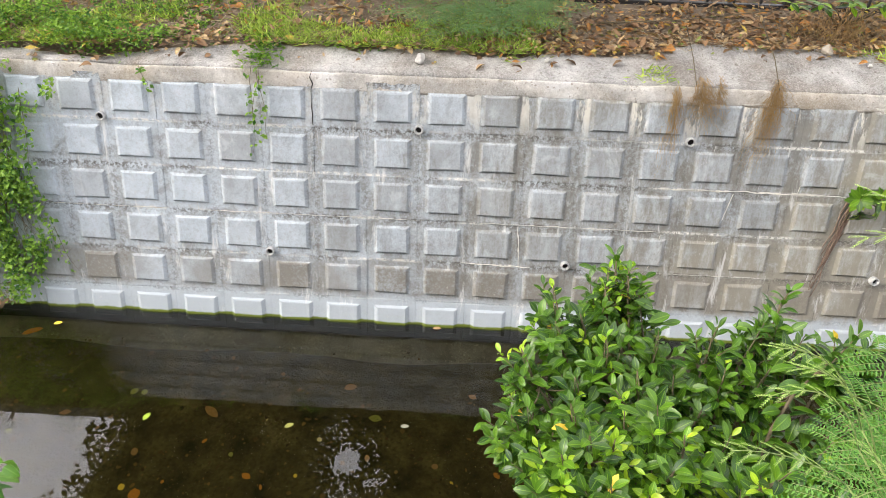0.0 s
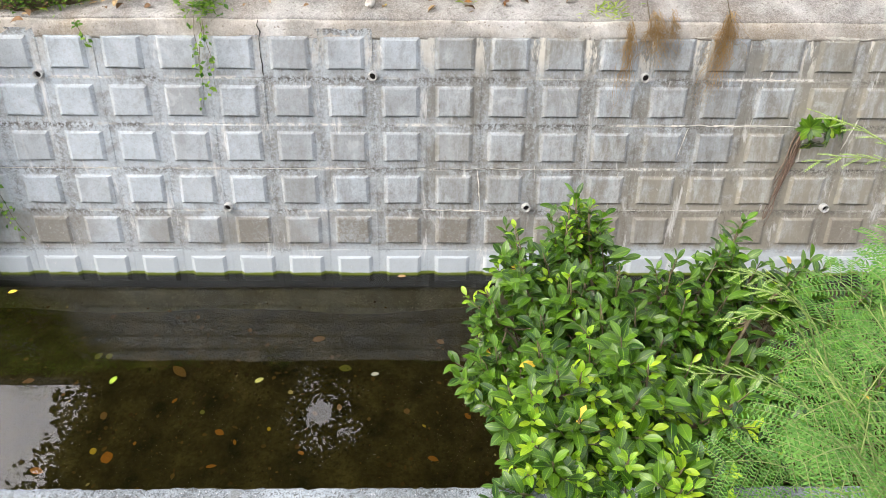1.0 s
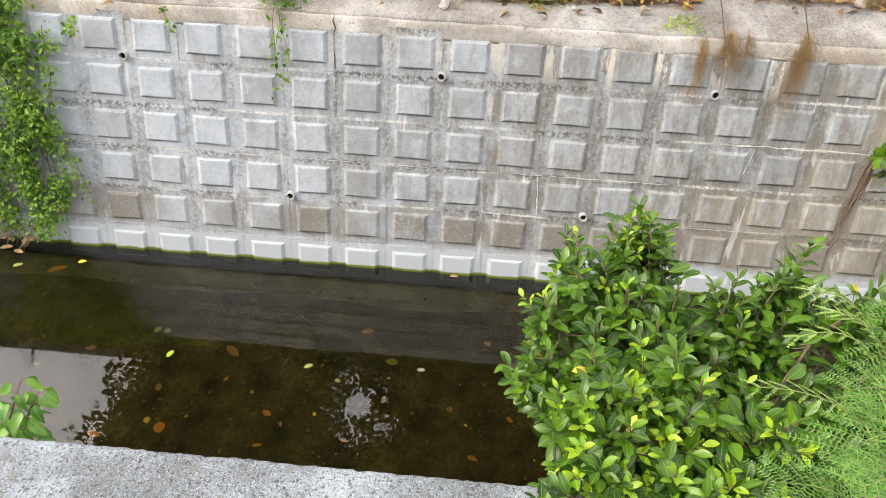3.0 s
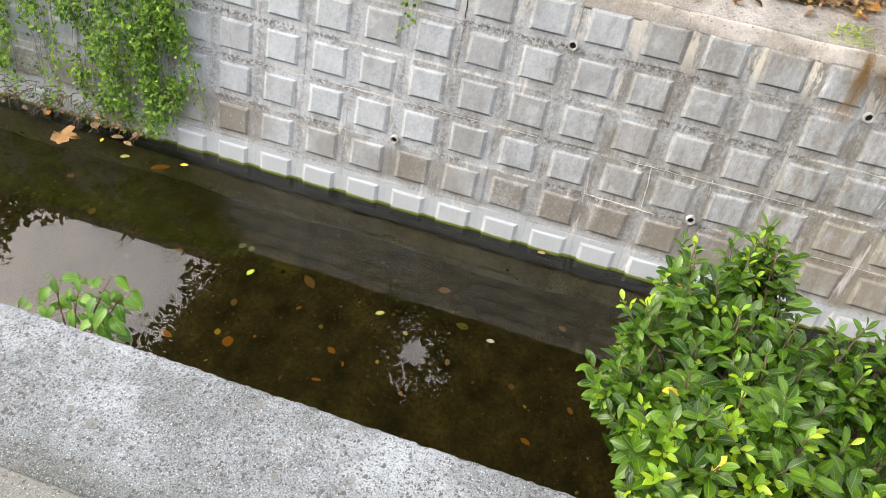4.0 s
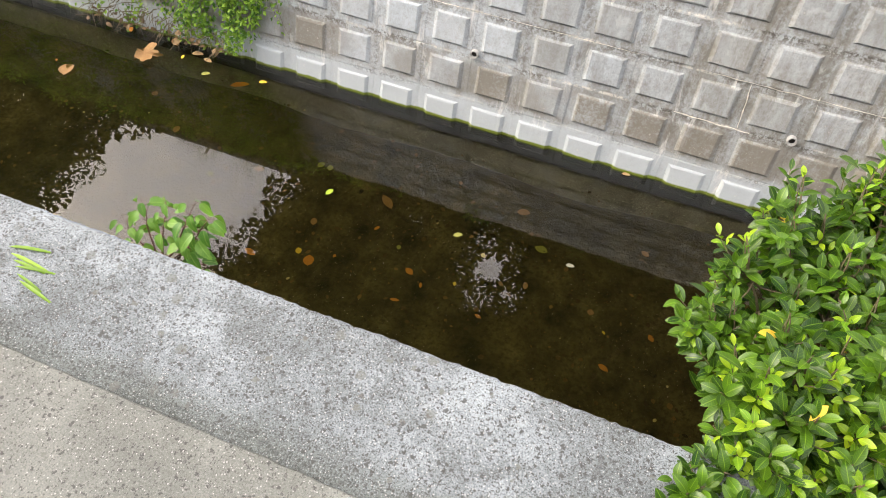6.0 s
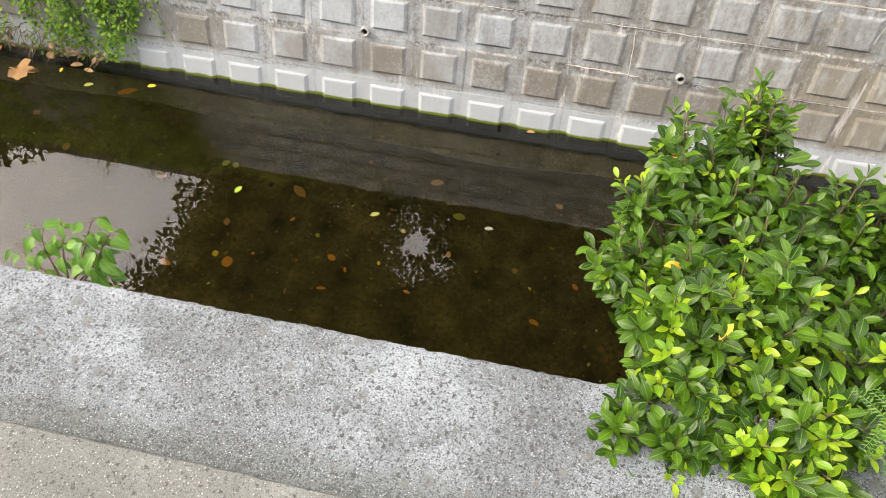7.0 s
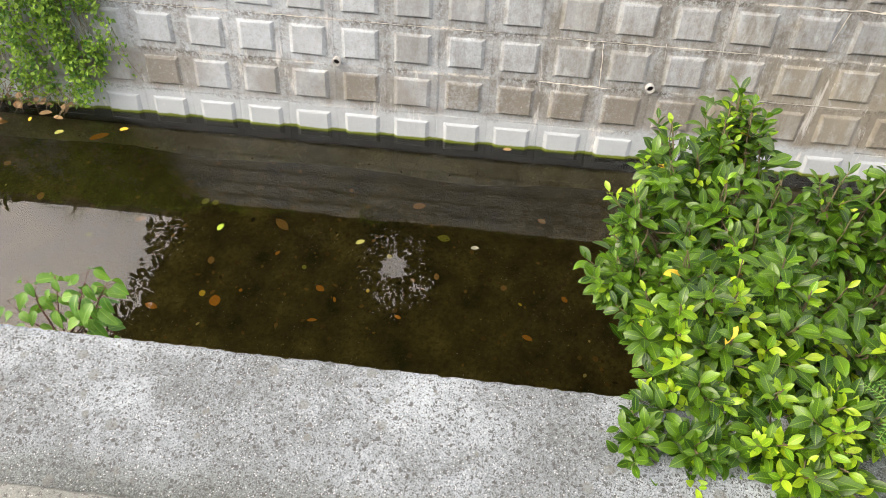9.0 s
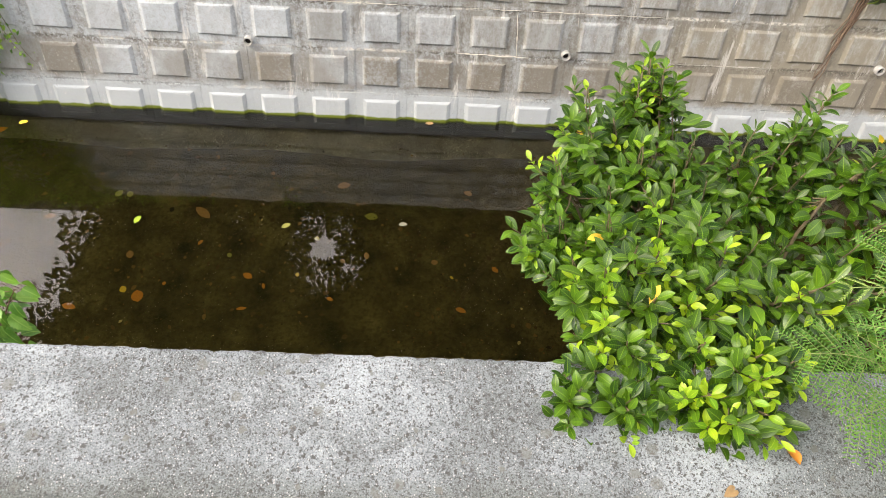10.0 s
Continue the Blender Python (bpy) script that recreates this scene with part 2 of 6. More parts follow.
def grit_concrete(name, pale, dull, stain, grain_dark, specks, discs, strip=None):
    """Cement worn down to its sand: grains, pits and dark grit, round lichen spots, wide stains."""
    n = Nodes(name)
    p = n.place()
    x, y, z = n.axes(p)
    wobble = n.make("ShaderNodeTexNoise")
    n.put(wobble.inputs["Vector"], p)
    wobble.inputs["Scale"].default_value = 140
    shrink = n.make("ShaderNodeVectorMath", operation="SCALE")
    n.join(wobble.outputs["Color"], shrink.inputs[0])
    shrink.inputs["Scale"].default_value = 0.016
    warped = n.make("ShaderNodeVectorMath", operation="ADD")
    n.put(warped.inputs[0], p)
    n.join(shrink.outputs[0], warped.inputs[1])
    rough = warped.outputs[0]
    wide = n.noise(p, 2.1, 5, 0.6, 0.6)
    cloud = n.noise(p, 7.0, 7, 0.72, 0.4)
    sand = n.noise(p, 260, 3, 0.75)
    grit = n.noise(p, 95, 5, 0.8)
    colour = n.mix(n.span(cloud, 0.42, 0.60), pale, dull)
    colour = n.mix(n.span(wide, 0.50, 0.62, 0, 0.6), colour, stain)
    colour = n.mix(n.span(wide, 0.47, 0.36, 0, 0.6), colour, tuple(min(0.8, c * 1.45) for c in pale))
    if strip:
        # damp dirt gathered along the joint
        low, high, tone = strip
        near = n.span(n.math("ADD", y, n.span(cloud, 0.3, 0.7, -0.045, 0.045)), high, low, 0.0, 0.72)
        colour = n.mix(near, colour, tone)
    # sand grains, dark and pale
    colour = n.mix(n.span(sand, 0.50, 0.36, 0, grain_dark), colour, (0.30, 0.30, 0.30), "MULTIPLY")
    colour = n.mix(n.span(sand, 0.57, 0.68, 0, 0.45), colour, tuple(min(0.85, c * 1.8) for c in pale))
    colour = n.mix(n.span(grit, 0.52, 0.66, 0, grain_dark * 0.8), colour, (0.42, 0.42, 0.42), "MULTIPLY")
    # pits and grit
    for scale, low, share in specks:
        spots = n.cells(rough, scale)
        keep = n.span(n.axes(spots.outputs["Color"])[0], low, low + 0.03)
        dots = n.math("MULTIPLY", n.span(spots.outputs["Distance"], 0.40, 0.30, 0, share), keep)
        colour = n.mix(dots, colour, (0.062, 0.064, 0.064))
    white = n.cells(p, 190)
    colour = n.mix(n.math("MULTIPLY", n.span(white.outputs["Distance"], 0.40, 0.28, 0, 0.40), n.span(n.axes(white.outputs["Color"])[0], 0.86, 0.90)), colour, (0.62, 0.63, 0.64))
    # round lichen spots
    for scale, low, share in discs:
        spots = n.cells(rough, scale)
        keep = n.span(n.axes(spots.outputs["Color"])[0], low, low + 0.02)
        dots = n.math("MULTIPLY", n.span(spots.outputs["Distance"], 0.34, 0.27, 0, share), keep)
        colour = n.mix(dots, colour, (0.13, 0.135, 0.13))
    height = n.math("ADD", n.math("MULTIPLY", sand, 0.6), grit)
    return n.surface(colour, 0.9, n.bump(height, 0.6, 0.004), 0.3)


def earth(name, a, b, c, scale=6.0):
    n = Nodes(name)
    p = n.place()
    one, two, three = n.noise(p, scale, 6, 0.65), n.noise(p, scale * 9, 5, 0.7), n.noise(p, scale * 0.22, 3)
    colour = n.mix(n.span(one, 0.3, 0.7), a, b)
    colour = n.mix(n.span(two, 0.45, 0.7, 0, 0.8), colour, c)
    colour = n.mix(n.span(three, 0.4, 0.7, 0, 0.5), colour, a)
    return n.surface(colour, 0.95, n.bump(n.math("ADD", one, two), 0.7, 0.02), 0.2)


def leaf_stuff(name, low, high, rare=None, gloss=0.35, rough=0.42, sheer=0.3):
    n = Nodes(name)
    pick = n.island()
    p = n.place(False)
    colour = n.mix(pick, low, high)
    if rare:
        colour = n.mix(n.span(pick, 0.975, 0.98), colour, rare)
    veins = n.noise(p, 60, 3)
    colour = n.mix(n.span(veins, 0.3, 0.7, 0, 0.25), colour, tuple(c * 0.6 for c in low))
    return n.surface(colour, rough, None, gloss, sheer)


def ribbed_leaf(name, low, high, rib, gloss=0.5, rough=0.32, sheer=0.2, per_island=True):
    """A leathery leaf: pale midrib, faint side veins, a thin pale margin."""
    n = Nodes(name)
    pick = n.island() if per_island else n.chance()
    mark = n.make("ShaderNodeAttribute")
    mark.attribute_name = "rib"
    across, along, rest = n.axes(mark.outputs["Vector"])
    wide = n.math("ABSOLUTE", across)
    colour = n.mix(pick, low, high)
    blotch = n.noise(n.place(), 45, 3)
    colour = n.mix(n.span(blotch, 0.35, 0.7, 0, 0.3), colour, tuple(c * 0.55 for c in low))
    veins = n.math("SINE", n.math("SUBTRACT", n.math("MULTIPLY", along, 62.0), n.math("MULTIPLY", wide, 9.0)))
    colour = n.mix(n.span(veins, 0.55, 1.0, 0, 0.16), colour, rib)
    colour = n.mix(n.span(wide, 0.10, 0.03, 0, 0.6), colour, rib)
    colour = n.mix(n.span(wide, 0.90, 0.99, 0, 0.35), colour, rib)
    relief = n.math("ADD", n.span(wide, 0.16, 0.0), n.math("MULTIPLY", veins, 0.12))
    return n.surface(colour, n.span(blotch, 0.3, 0.7, rough - 0.05, rough + 0.08), n.bump(relief, 0.35, 0.0012), gloss, sheer)


def litter_stuff(name):
    """Dry leaves, each of its own brown, tan, orange or yellow."""
    n = Nodes(name)
    ramp = n.make("ShaderNodeValToRGB")
    ramp.color_ramp.interpolation = "CONSTANT"
    tones = ((0.0, (0.14, 0.085, 0.05)), (0.14, (0.28, 0.17, 0.09)), (0.32, (0.46, 0.32, 0.18)), (0.46, (0.50, 0.24, 0.06)), (0.58, (0.30, 0.19, 0.10)), (0.78, (0.62, 0.46, 0.25)), (0.90, (0.66, 0.50, 0.10)), (0.96, (0.22, 0.28, 0.06)))
    while len(ramp.color_ramp.elements) < len(tones):
        ramp.color_ramp.elements.new(0.5)
    for spot, (at, tone) in zip(ramp.color_ramp.elements, tones):
        spot.position, spot.color = at, (*tone, 1)
    n.join(n.island(), ramp.inputs[0])
    p = n.place(False)
    colour = n.mix(n.span(n.noise(p, 70, 4), 0.35, 0.65, 0, 0.5), ramp.outputs[0], (0.12, 0.07, 0.04))
    return n.surface(colour, 0.65, None, 0.3, 0.12)


def plain(name, a, b, rough=0.7, scale=30.0, metal=0.0, gloss=0.4):
    n = Nodes(name)
    p = n.place(False)
    colour = n.mix(n.span(n.noise(p, scale, 5, 0.65), 0.3, 0.7), a, b)
    return n.surface(colour, rough, n.bump(n.noise(p, scale * 4, 4), 0.3, 0.003), gloss, 0.0, metal)


def water_surface(name):
    n = Nodes(name)
    p = n.place()
    ripple = n.bump(n.noise(p, 1.6, 1, 0.4), 0.0025, 0.02)
    clear = n.make("ShaderNodeBsdfTransparent")
    n.put(clear.inputs[0], (0.74, 0.72, 0.47))
    silt = n.make("ShaderNodeBsdfDiffuse")
    n.put(silt.inputs[0], (0.105, 0.085, 0.046))
    murk = n.make("ShaderNodeMixShader")
    murk.inputs[0].default_value = 0.01
    n.join(clear.outputs[0], murk.inputs[1])
    n.join(silt.outputs[0], murk.inputs[2])
    gloss = n.make("ShaderNodeBsdfGlossy")
    gloss.inputs["Roughness"].default_value = 0.011
    n.join(ripple, gloss.inputs["Normal"])
    edge = n.make("ShaderNodeFresnel")
    edge.inputs["IOR"].default_value = 1.76
    both = n.make("ShaderNodeMixShader")
    n.join(edge.outputs[0], both.inputs[0])
    n.join(murk.outputs[0], both.inputs[1])
    n.join(gloss.outputs[0], both.inputs[2])
    n.join(both.outputs[0], n.out.inputs["Surface"])
    return n.material


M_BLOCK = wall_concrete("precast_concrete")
M_MORTAR = rough_concrete("wall_mortar", (0.30, 0.29, 0.27), (0.12, 0.11, 0.10), (0.5, 0.49, 0.45), 1.0, 0.4, 0.6)
M_CAP = rough_concrete("cap_concrete", (0.56, 0.54, 0.495), (0.33, 0.26, 0.17), (0.24, 0.21, 0.17), 0.8, 0.7, 0.36)
M_APRON = rough_concrete("apron_concrete", (0.42, 0.415, 0.40), (0.21, 0.165, 0.12), (0.16, 0.14, 0.12), 0.8, 0.8, 0.5)
M_LEDGE = grit_concrete("ledge_concrete", (0.250, 0.286, 0.318), (0.160, 0.182, 0.198), (0.112, 0.126, 0.132), 0.85, ((170, 0.48, 0.85), (105, 0.62, 0.9), (62, 0.86, 0.85)), ((21, 0.90, 0.6), (36, 0.94, 0.75)), (-2.62, -2.54, (0.090, 0.102, 0.094)))
M_PAVE = grit_concrete("pavement_concrete", (0.195, 0.207, 0.198), (0.165, 0.175, 0.168), (0.14, 0.149, 0.142), 0.4, ((150, 0.60, 0.7), (85, 0.74, 0.8)), ((44, 0.90, 0.65),))
M_SOIL = earth("leafy_soil", (0.13, 0.10, 0.07), (0.24, 0.19, 0.14), (0.33, 0.28, 0.21))
M_BED = earth("canal_silt", (0.020, 0.019, 0.009), (0.150, 0.125, 0.062), (0.030, 0.027, 0.014), 4.5)
M_WATER = water_surface("still_water")


# ---- mesh helpers ----
def finish(bm, name, material, smooth=False):
    me = bpy.data.meshes.new(name)
    bm.to_mesh(me)
    bm.free()
    me.materials.append(material)
    if smooth:
        me.polygons.foreach_set("use_smooth", [True] * len(me.polygons))
    return me


def part(name, bm, material, parent, label="", smooth=False):
    me = bm if isinstance(bm, bpy.types.Mesh) else finish(bm, name, material, smooth)
    ob = new(name, me)
    ob.parent = parent
    if label:
        ob["label"] = label
    return ob


def thing(name, bm, material, label, category, group="", kind="", smooth=False):
    me = bm if isinstance(bm, bpy.types.Mesh) else finish(bm, name, material, smooth)
    return tagged(new(name, me), label, category, group, kind)


def mesh_of(name, verts, faces, material, smooth=False):
    me = bpy.data.meshes.new(name)
    me.from_pydata(verts, [], faces)
    me.materials.append(material)
    if smooth:
        me.polygons.foreach_set("use_smooth", [True] * len(me.polygons))
    me.update()
    return me


def box(bm, x0, x1, y0, y1, z0, z1):
    vs = [bm.verts.new((x, y, z)) for x in (x0, x1) for y in (y0, y1) for z in (z0, z1)]
    for f in ((0, 1, 3, 2), (4, 6, 7, 5), (0, 4, 5, 1), (2, 3, 7, 6), (0, 2, 6, 4), (1, 5, 7, 3)):
        bm.faces.new([vs[i] for i in f])


def tube(points, radii, sides=6):
    """Vertices and faces of a tapered tube along points."""
    verts, faces = [], []
    for i, p in enumerate(points):
        way = (points[min(i + 1, len(points) - 1)] - points[max(i - 1, 0)]).normalized()
        u = way.orthogonal().normalized()
        v = way.cross(u)
        for k in range(sides):
            c = 2 * math.pi * k / sides
            verts.append(p + (u * math.cos(c) + v * math.sin(c)) * radii[i])
    for i in range(len(points) - 1):
        for k in range(sides):
            a, b = i * sides + k, i * sides + (k + 1) % sides
            faces.append((a, b, b + sides, a + sides))
    faces.append(tuple(range(sides))[::-1])
    faces.append(tuple(len(verts) - sides + k for k in range(sides)))
    return verts, faces


def rib_tags(count):
    """For a blade of so many vertices: across (-1 to 1) and along (0 to 1) at each."""
    steps = (count - 2) // 3 + 1
    tags = [0.0, 0.0, 0.0]
    for i in range(1, steps):
        for across in (-1.0, 0.0, 1.0):
            tags += [across, i / steps, 0.0]
    return tags + [0.0, 1.0, 0.0]


def put_tags(me, tags):
    me.attributes.new("rib", "FLOAT_VECTOR", "POINT").data.foreach_set("vector", tags)
    return me


def leaf_mesh(name, verts, faces, material, smooth=True):
    return put_tags(mesh_of(name, verts, faces, material, smooth), rib_tags(len(verts)))


class Pile:
    """Collects vertices and faces of many small pieces for one mesh."""

    def __init__(self, ribs=False):
        self.verts, self.faces, self.tags = [], [], [] if ribs else None

    def add(self, verts, faces, m=None):
        base = len(self.verts)
        self.verts.extend([tuple(m @ Vector(v)) for v in verts] if m else [tuple(v) for v in verts])
        self.faces.extend([tuple(base + i for i in f) for f in faces])
        if self.tags is not None:
            self.tags += rib_tags(len(verts))

    def mesh(self, name, material, smooth=True):
        me = mesh_of(name, self.verts, self.faces, material, smooth)
        return put_tags(me, self.tags) if self.tags is not None else me


def strip_grid(x0, x1, nx, y0, y1, ny, height):
    verts, faces = [], []
    for i in range(nx + 1):
        for j in range(ny + 1):
            x, y = x0 + (x1 - x0) * i / nx, y0 + (y1 - y0) * j / ny
            verts.append(height(x, y))
    for i in range(nx):
        for j in range(ny):
            a = i * (ny + 1) + j
            faces.append((a, a + ny + 1, a + ny + 2, a + 1))
    return verts, faces


# ---- the canal ----
LEAN_BACK = math.radians(17.26)
LEDGE_TOP, LEDGE_EDGE, LEDGE_BACK = 1.543, -2.261, -2.641
PITCH, ROW, JOINT = 0.300, 0.2626, 1.2181
CAP_LOW, CAP_TOP = 1.446, 1.526
sin_b, cos_b = math.sin(LEAN_BACK), math.cos(LEAN_BACK)
LEFT, RIGHT = -9.0, 9.0


def on_wall(x, s, out=0.0):
    """A place on the wall: s up its slope, out metres towards the water."""
    return Vector((x, s * sin_b - out * cos_b, s * cos_b + out * sin_b))


# ground: one sheet in section, out to the horizon, dipping under the canal
section = [(-900, 1.50), (-30, 1.50), (-2.9, 1.50), (-2.62, 1.45), (-2.55, -0.40), (-1.5, -0.45), (0.25, -0.42), (0.58, 1.36), (0.66, 1.505), (0.80, 1.528), (1.2, 1.55), (2.2, 1.58), (30, 1.9), (900, 2.5)]
gv, gf = [], []
for x in (-900, -60, LEFT, RIGHT, 60, 900):
    gv += [(x, y, z) for y, z in section]
k = len(section)
for i in range(5):
    for j in range(k - 1):
        a = i * k + j
        gf.append((a, a + k, a + k + 1, a + 1))
tagged(new("ground", mesh_of("ground", gv, gf, M_SOIL)), "brown soil sheltering the canal on both banks", "ground", kind="structure")

bv, bf = strip_grid(LEFT, RIGHT, 180, -2.5, 0.2, 27, lambda x, y: (x, y, -0.20 - 0.10 * max(0.0, min(1.0, (y + 0.55) / 0.6)) ** 2 + 0.05 * noise.noise(Vector((x * 1.3, y * 1.3, 0))) + 0.015 * noise.noise(Vector((x * 7, y * 7, 3)))))
tagged(new("canal_bed", mesh_of("canal_bed", bv, bf, M_BED, True)), "dark brown silty canal bed under shallow water", "canal bed", kind="structure")
wv, wf = strip_grid(LEFT, RIGHT, 4, -2.40, 0.10, 2, lambda x, y: (x, y, 0.0))
tagged(new("water", mesh_of("water", wv, wf, M_WATER)), "still dark brown canal water reflecting trees and sky", "water", kind="structure")

# retaining wall: a mortar core that carries the blocks
bm = bmesh.new()
box(bm, LEFT, RIGHT, 0.027, 0.30, -0.5, JOINT + ROW + 0.004)
core = finish(bm, "wall_far", M_MORTAR)
wall_far = tagged(new("wall_far", core), "leaning grey retaining wall of square raised precast concrete blocks", "retaining wall", kind="structure")
wall_far.matrix_world = pose(0, 0, 0, -math.degrees(LEAN_BACK), 0, 0)


def block_mesh(seed, gap=-0.0004):
    """One facing block: a flat field with a raised, bevelled square."""
    r = random.Random(seed)
    w, h = PITCH / 2 - gap, ROW / 2 - gap
    fx, fz, bev, up = 0.0890, 0.0775, 0.0190, 0.0135
    j = lambda s: r.uniform(-s, s)
    rings = [(w, h, 0.14), (w, h, up + 0.0014), (w - 0.003, h - 0.004, up + 0.0004), (w - 0.014, h - 0.010, up), (fx + bev, fz + bev, up), (fx + bev - 0.003, fz + bev - 0.003, up - 0.002), (fx + 0.002, fz + 0.002, 0.0022), (fx - 0.004, fz - 0.004, 0.0), (fx * 0.5, fz * 0.5, 0.0005)]
    verts, faces = [], []
    for n_ring, (a, b, y) in enumerate(rings):
        for sx, sz, b in ((-1, -1, b), (1, -1, b), (1, 1, b), (-1, 1, b)):
            q = 0.0024 if n_ring > 1 else 0.0006
            if h - 0.02 > b > fz:
                # the upper and lower flanks are steeper
                b = fz + (b - fz) * (0.4 if sz < 0 else 0.7)
            verts.append((sx * a + j(q), y + j(q * 0.35), sz * b + j(q)))
    for i in range(len(rings) - 1):
        for k in range(4):
            a, b = i * 4 + k, i * 4 + (k + 1) % 4
            faces.append((a, b, b + 4, a + 4))
    n0 = (len(rings) - 1) * 4
    faces.append((n0, n0 + 1, n0 + 2, n0 + 3))
    faces.append((3, 2, 1, 0))
    return mesh_of("block", verts, faces, M_BLOCK)


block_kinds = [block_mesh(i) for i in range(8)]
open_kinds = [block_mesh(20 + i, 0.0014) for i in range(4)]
r_wall = random.Random(5)
for row in range(6):
    for col in range(-12, 22):
        loose = r_wall.random() < (0.16 if row < 2 and -2 < col < 6 else 0.03)
        ob = part("block", r_wall.choice(open_kinds if loose else block_kinds), None, wall_far)
        # the raised face ends at col * PITCH on its right and ROW * row below the first bottom edge
        cx = (col - 7) * PITCH - 0.092 + r_wall.uniform(-0.0008, 0.0008)
        cz = JOINT + ROW * (0.5 - row) + r_wall.uniform(-0.001, 0.001)
        ob.matrix_basis = pose(cx, r_wall.uniform(-0.0018, 0.0018), cz, r_wall.uniform(-0.3, 0.3), r_wall.uniform(-0.2, 0.2), r_wall.uniform(-0.3, 0.3))

# cap: mortar cast along the top, feathered out over the blocks, with a worn arris
cv, cf = [], []
NX = 700
prof = [(CAP_LOW - 0.018, 0.0150, 0), (CAP_LOW - 0.002, 0.0120, 0.2), (CAP_LOW + 0.018, 0.0105, 0.5), (CAP_LOW + 0.04, 0.010, 0.8), (CAP_TOP - 0.015, 0.010, 0.8), (CAP_TOP - 0.006, 0.0115, 1), (CAP_TOP, 0.018, 1)]
rim = []
for i in range(NX + 1):
    x = LEFT + (RIGHT - LEFT) * i / NX
    row_pts = [on_wall(x, CAP_LOW, -0.14)]
    for s, d, wob in prof:
        nn = noise.noise(Vector((x * 9, s * 14, 1))) * 0.006 + noise.noise(Vector((x * 1.6, s, 4))) * 0.012 + noise.noise(Vector((x * 31, s * 30, 2))) * 0.003
        nn += noise.noise(Vector((x * 4, 2, 6))) * 0.012 + noise.noise(Vector((x * 13, 2, 6))) * 0.006 if s > CAP_TOP - 0.012 else 0.0
        nn -= 0.02 * max(0.0, noise.noise(Vector((x * 6, 5, 3))) - 0.35) if s > CAP_TOP - 0.02 else 0.0
        low = noise.noise(Vector((x * 5, 3, 8))) * 0.012 + noise.noise(Vector((x * 17, 1, 8))) * 0.006 if s < CAP_LOW + 0.02 else 0.0
        row_pts.append(on_wall(x, s + nn * 0.6 + low, -d + nn * wob))
    rim.append(row_pts[-1])
    row_pts.append(row_pts[-1] + Vector((0, 0.06, -0.05)))
    cv += row_pts
k = len(row_pts)
for i in range(NX):
    for j in range(k - 1):
        a = i * k + j
        cf.append((a, a + k, a + k + 1, a + 1))
tagged(new("wall_cap", mesh_of("wall_cap", cv, cf, M_CAP, True)), "cream grey stained mortar cap along the wall top", "wall cap", kind="structure")


def apron_depth(x):
    """How far the concrete runs back from the wall's edge before soil covers it."""
    return 0.19 + 0.14 * max(0.0, min(1.0, (x - 0.7) / 0.6)) - 0.13 * max(0.0, min(1.0, (-1.3 - x) / 0.7)) + 0.05 * noise.noise(Vector((x * 2.6, 4, 1))) + 0.03 * noise.noise(Vector((x * 9, 4, 1)))


# apron: rough concrete laid back from the cap to the soil
av, af = [], []
for i in range(NX + 1):
    x, deep = rim[i].x, apron_depth(rim[i].x)
    row_pts = [rim[i] + Vector((0, 0.012, -0.03)), rim[i] + Vector((0, 0.001, 0.0015))]
    for share in (0.06, 0.2, 0.4, 0.6, 0.8, 0.95, 1.0):
        back = deep * share
        lump = 0.006 * noise.noise(Vector((x * 3.0, back * 9, 7))) + 0.003 * noise.noise(Vector((x * 16, back * 25, 7)))
        row_pts.append(Vector((x, rim[i].y + back, 1.462 + 0.27 * back + lump)))
    row_pts.append(row_pts[-1] + Vector((0, 0.03, -0.06)))
    av += row_pts
k = len(row_pts)
for i in range(NX):
    for j in range(k - 1):
        a = i * k + j
        af.append((a, a + k, a + k + 1, a + 1))
tagged(new("apron", mesh_of("apron", av, af, M_APRON, True)), "rough dusty grey concrete apron behind the wall cap", "apron", kind="structure")

# an unseen plain wall, added behind the camera to block the sky there
bm = bmesh.new()
box(bm, LEFT - 8, RIGHT + 8, -7.4, -7.0, 1.3, 8.2)
bmesh.ops.bevel(bm, geom=list(bm.edges), offset=0.02, segments=1, affect="EDGES")
tagged(new("wall_near", finish(bm, "wall_near", rough_concrete("grey_render", (0.34, 0.34, 0.33), (0.25, 0.24, 0.22), (0.2, 0.2, 0.19), 0.5, 0.4, 0.4))), "plain grey wall added unseen behind the camera to block sky", "wall", kind="structure")

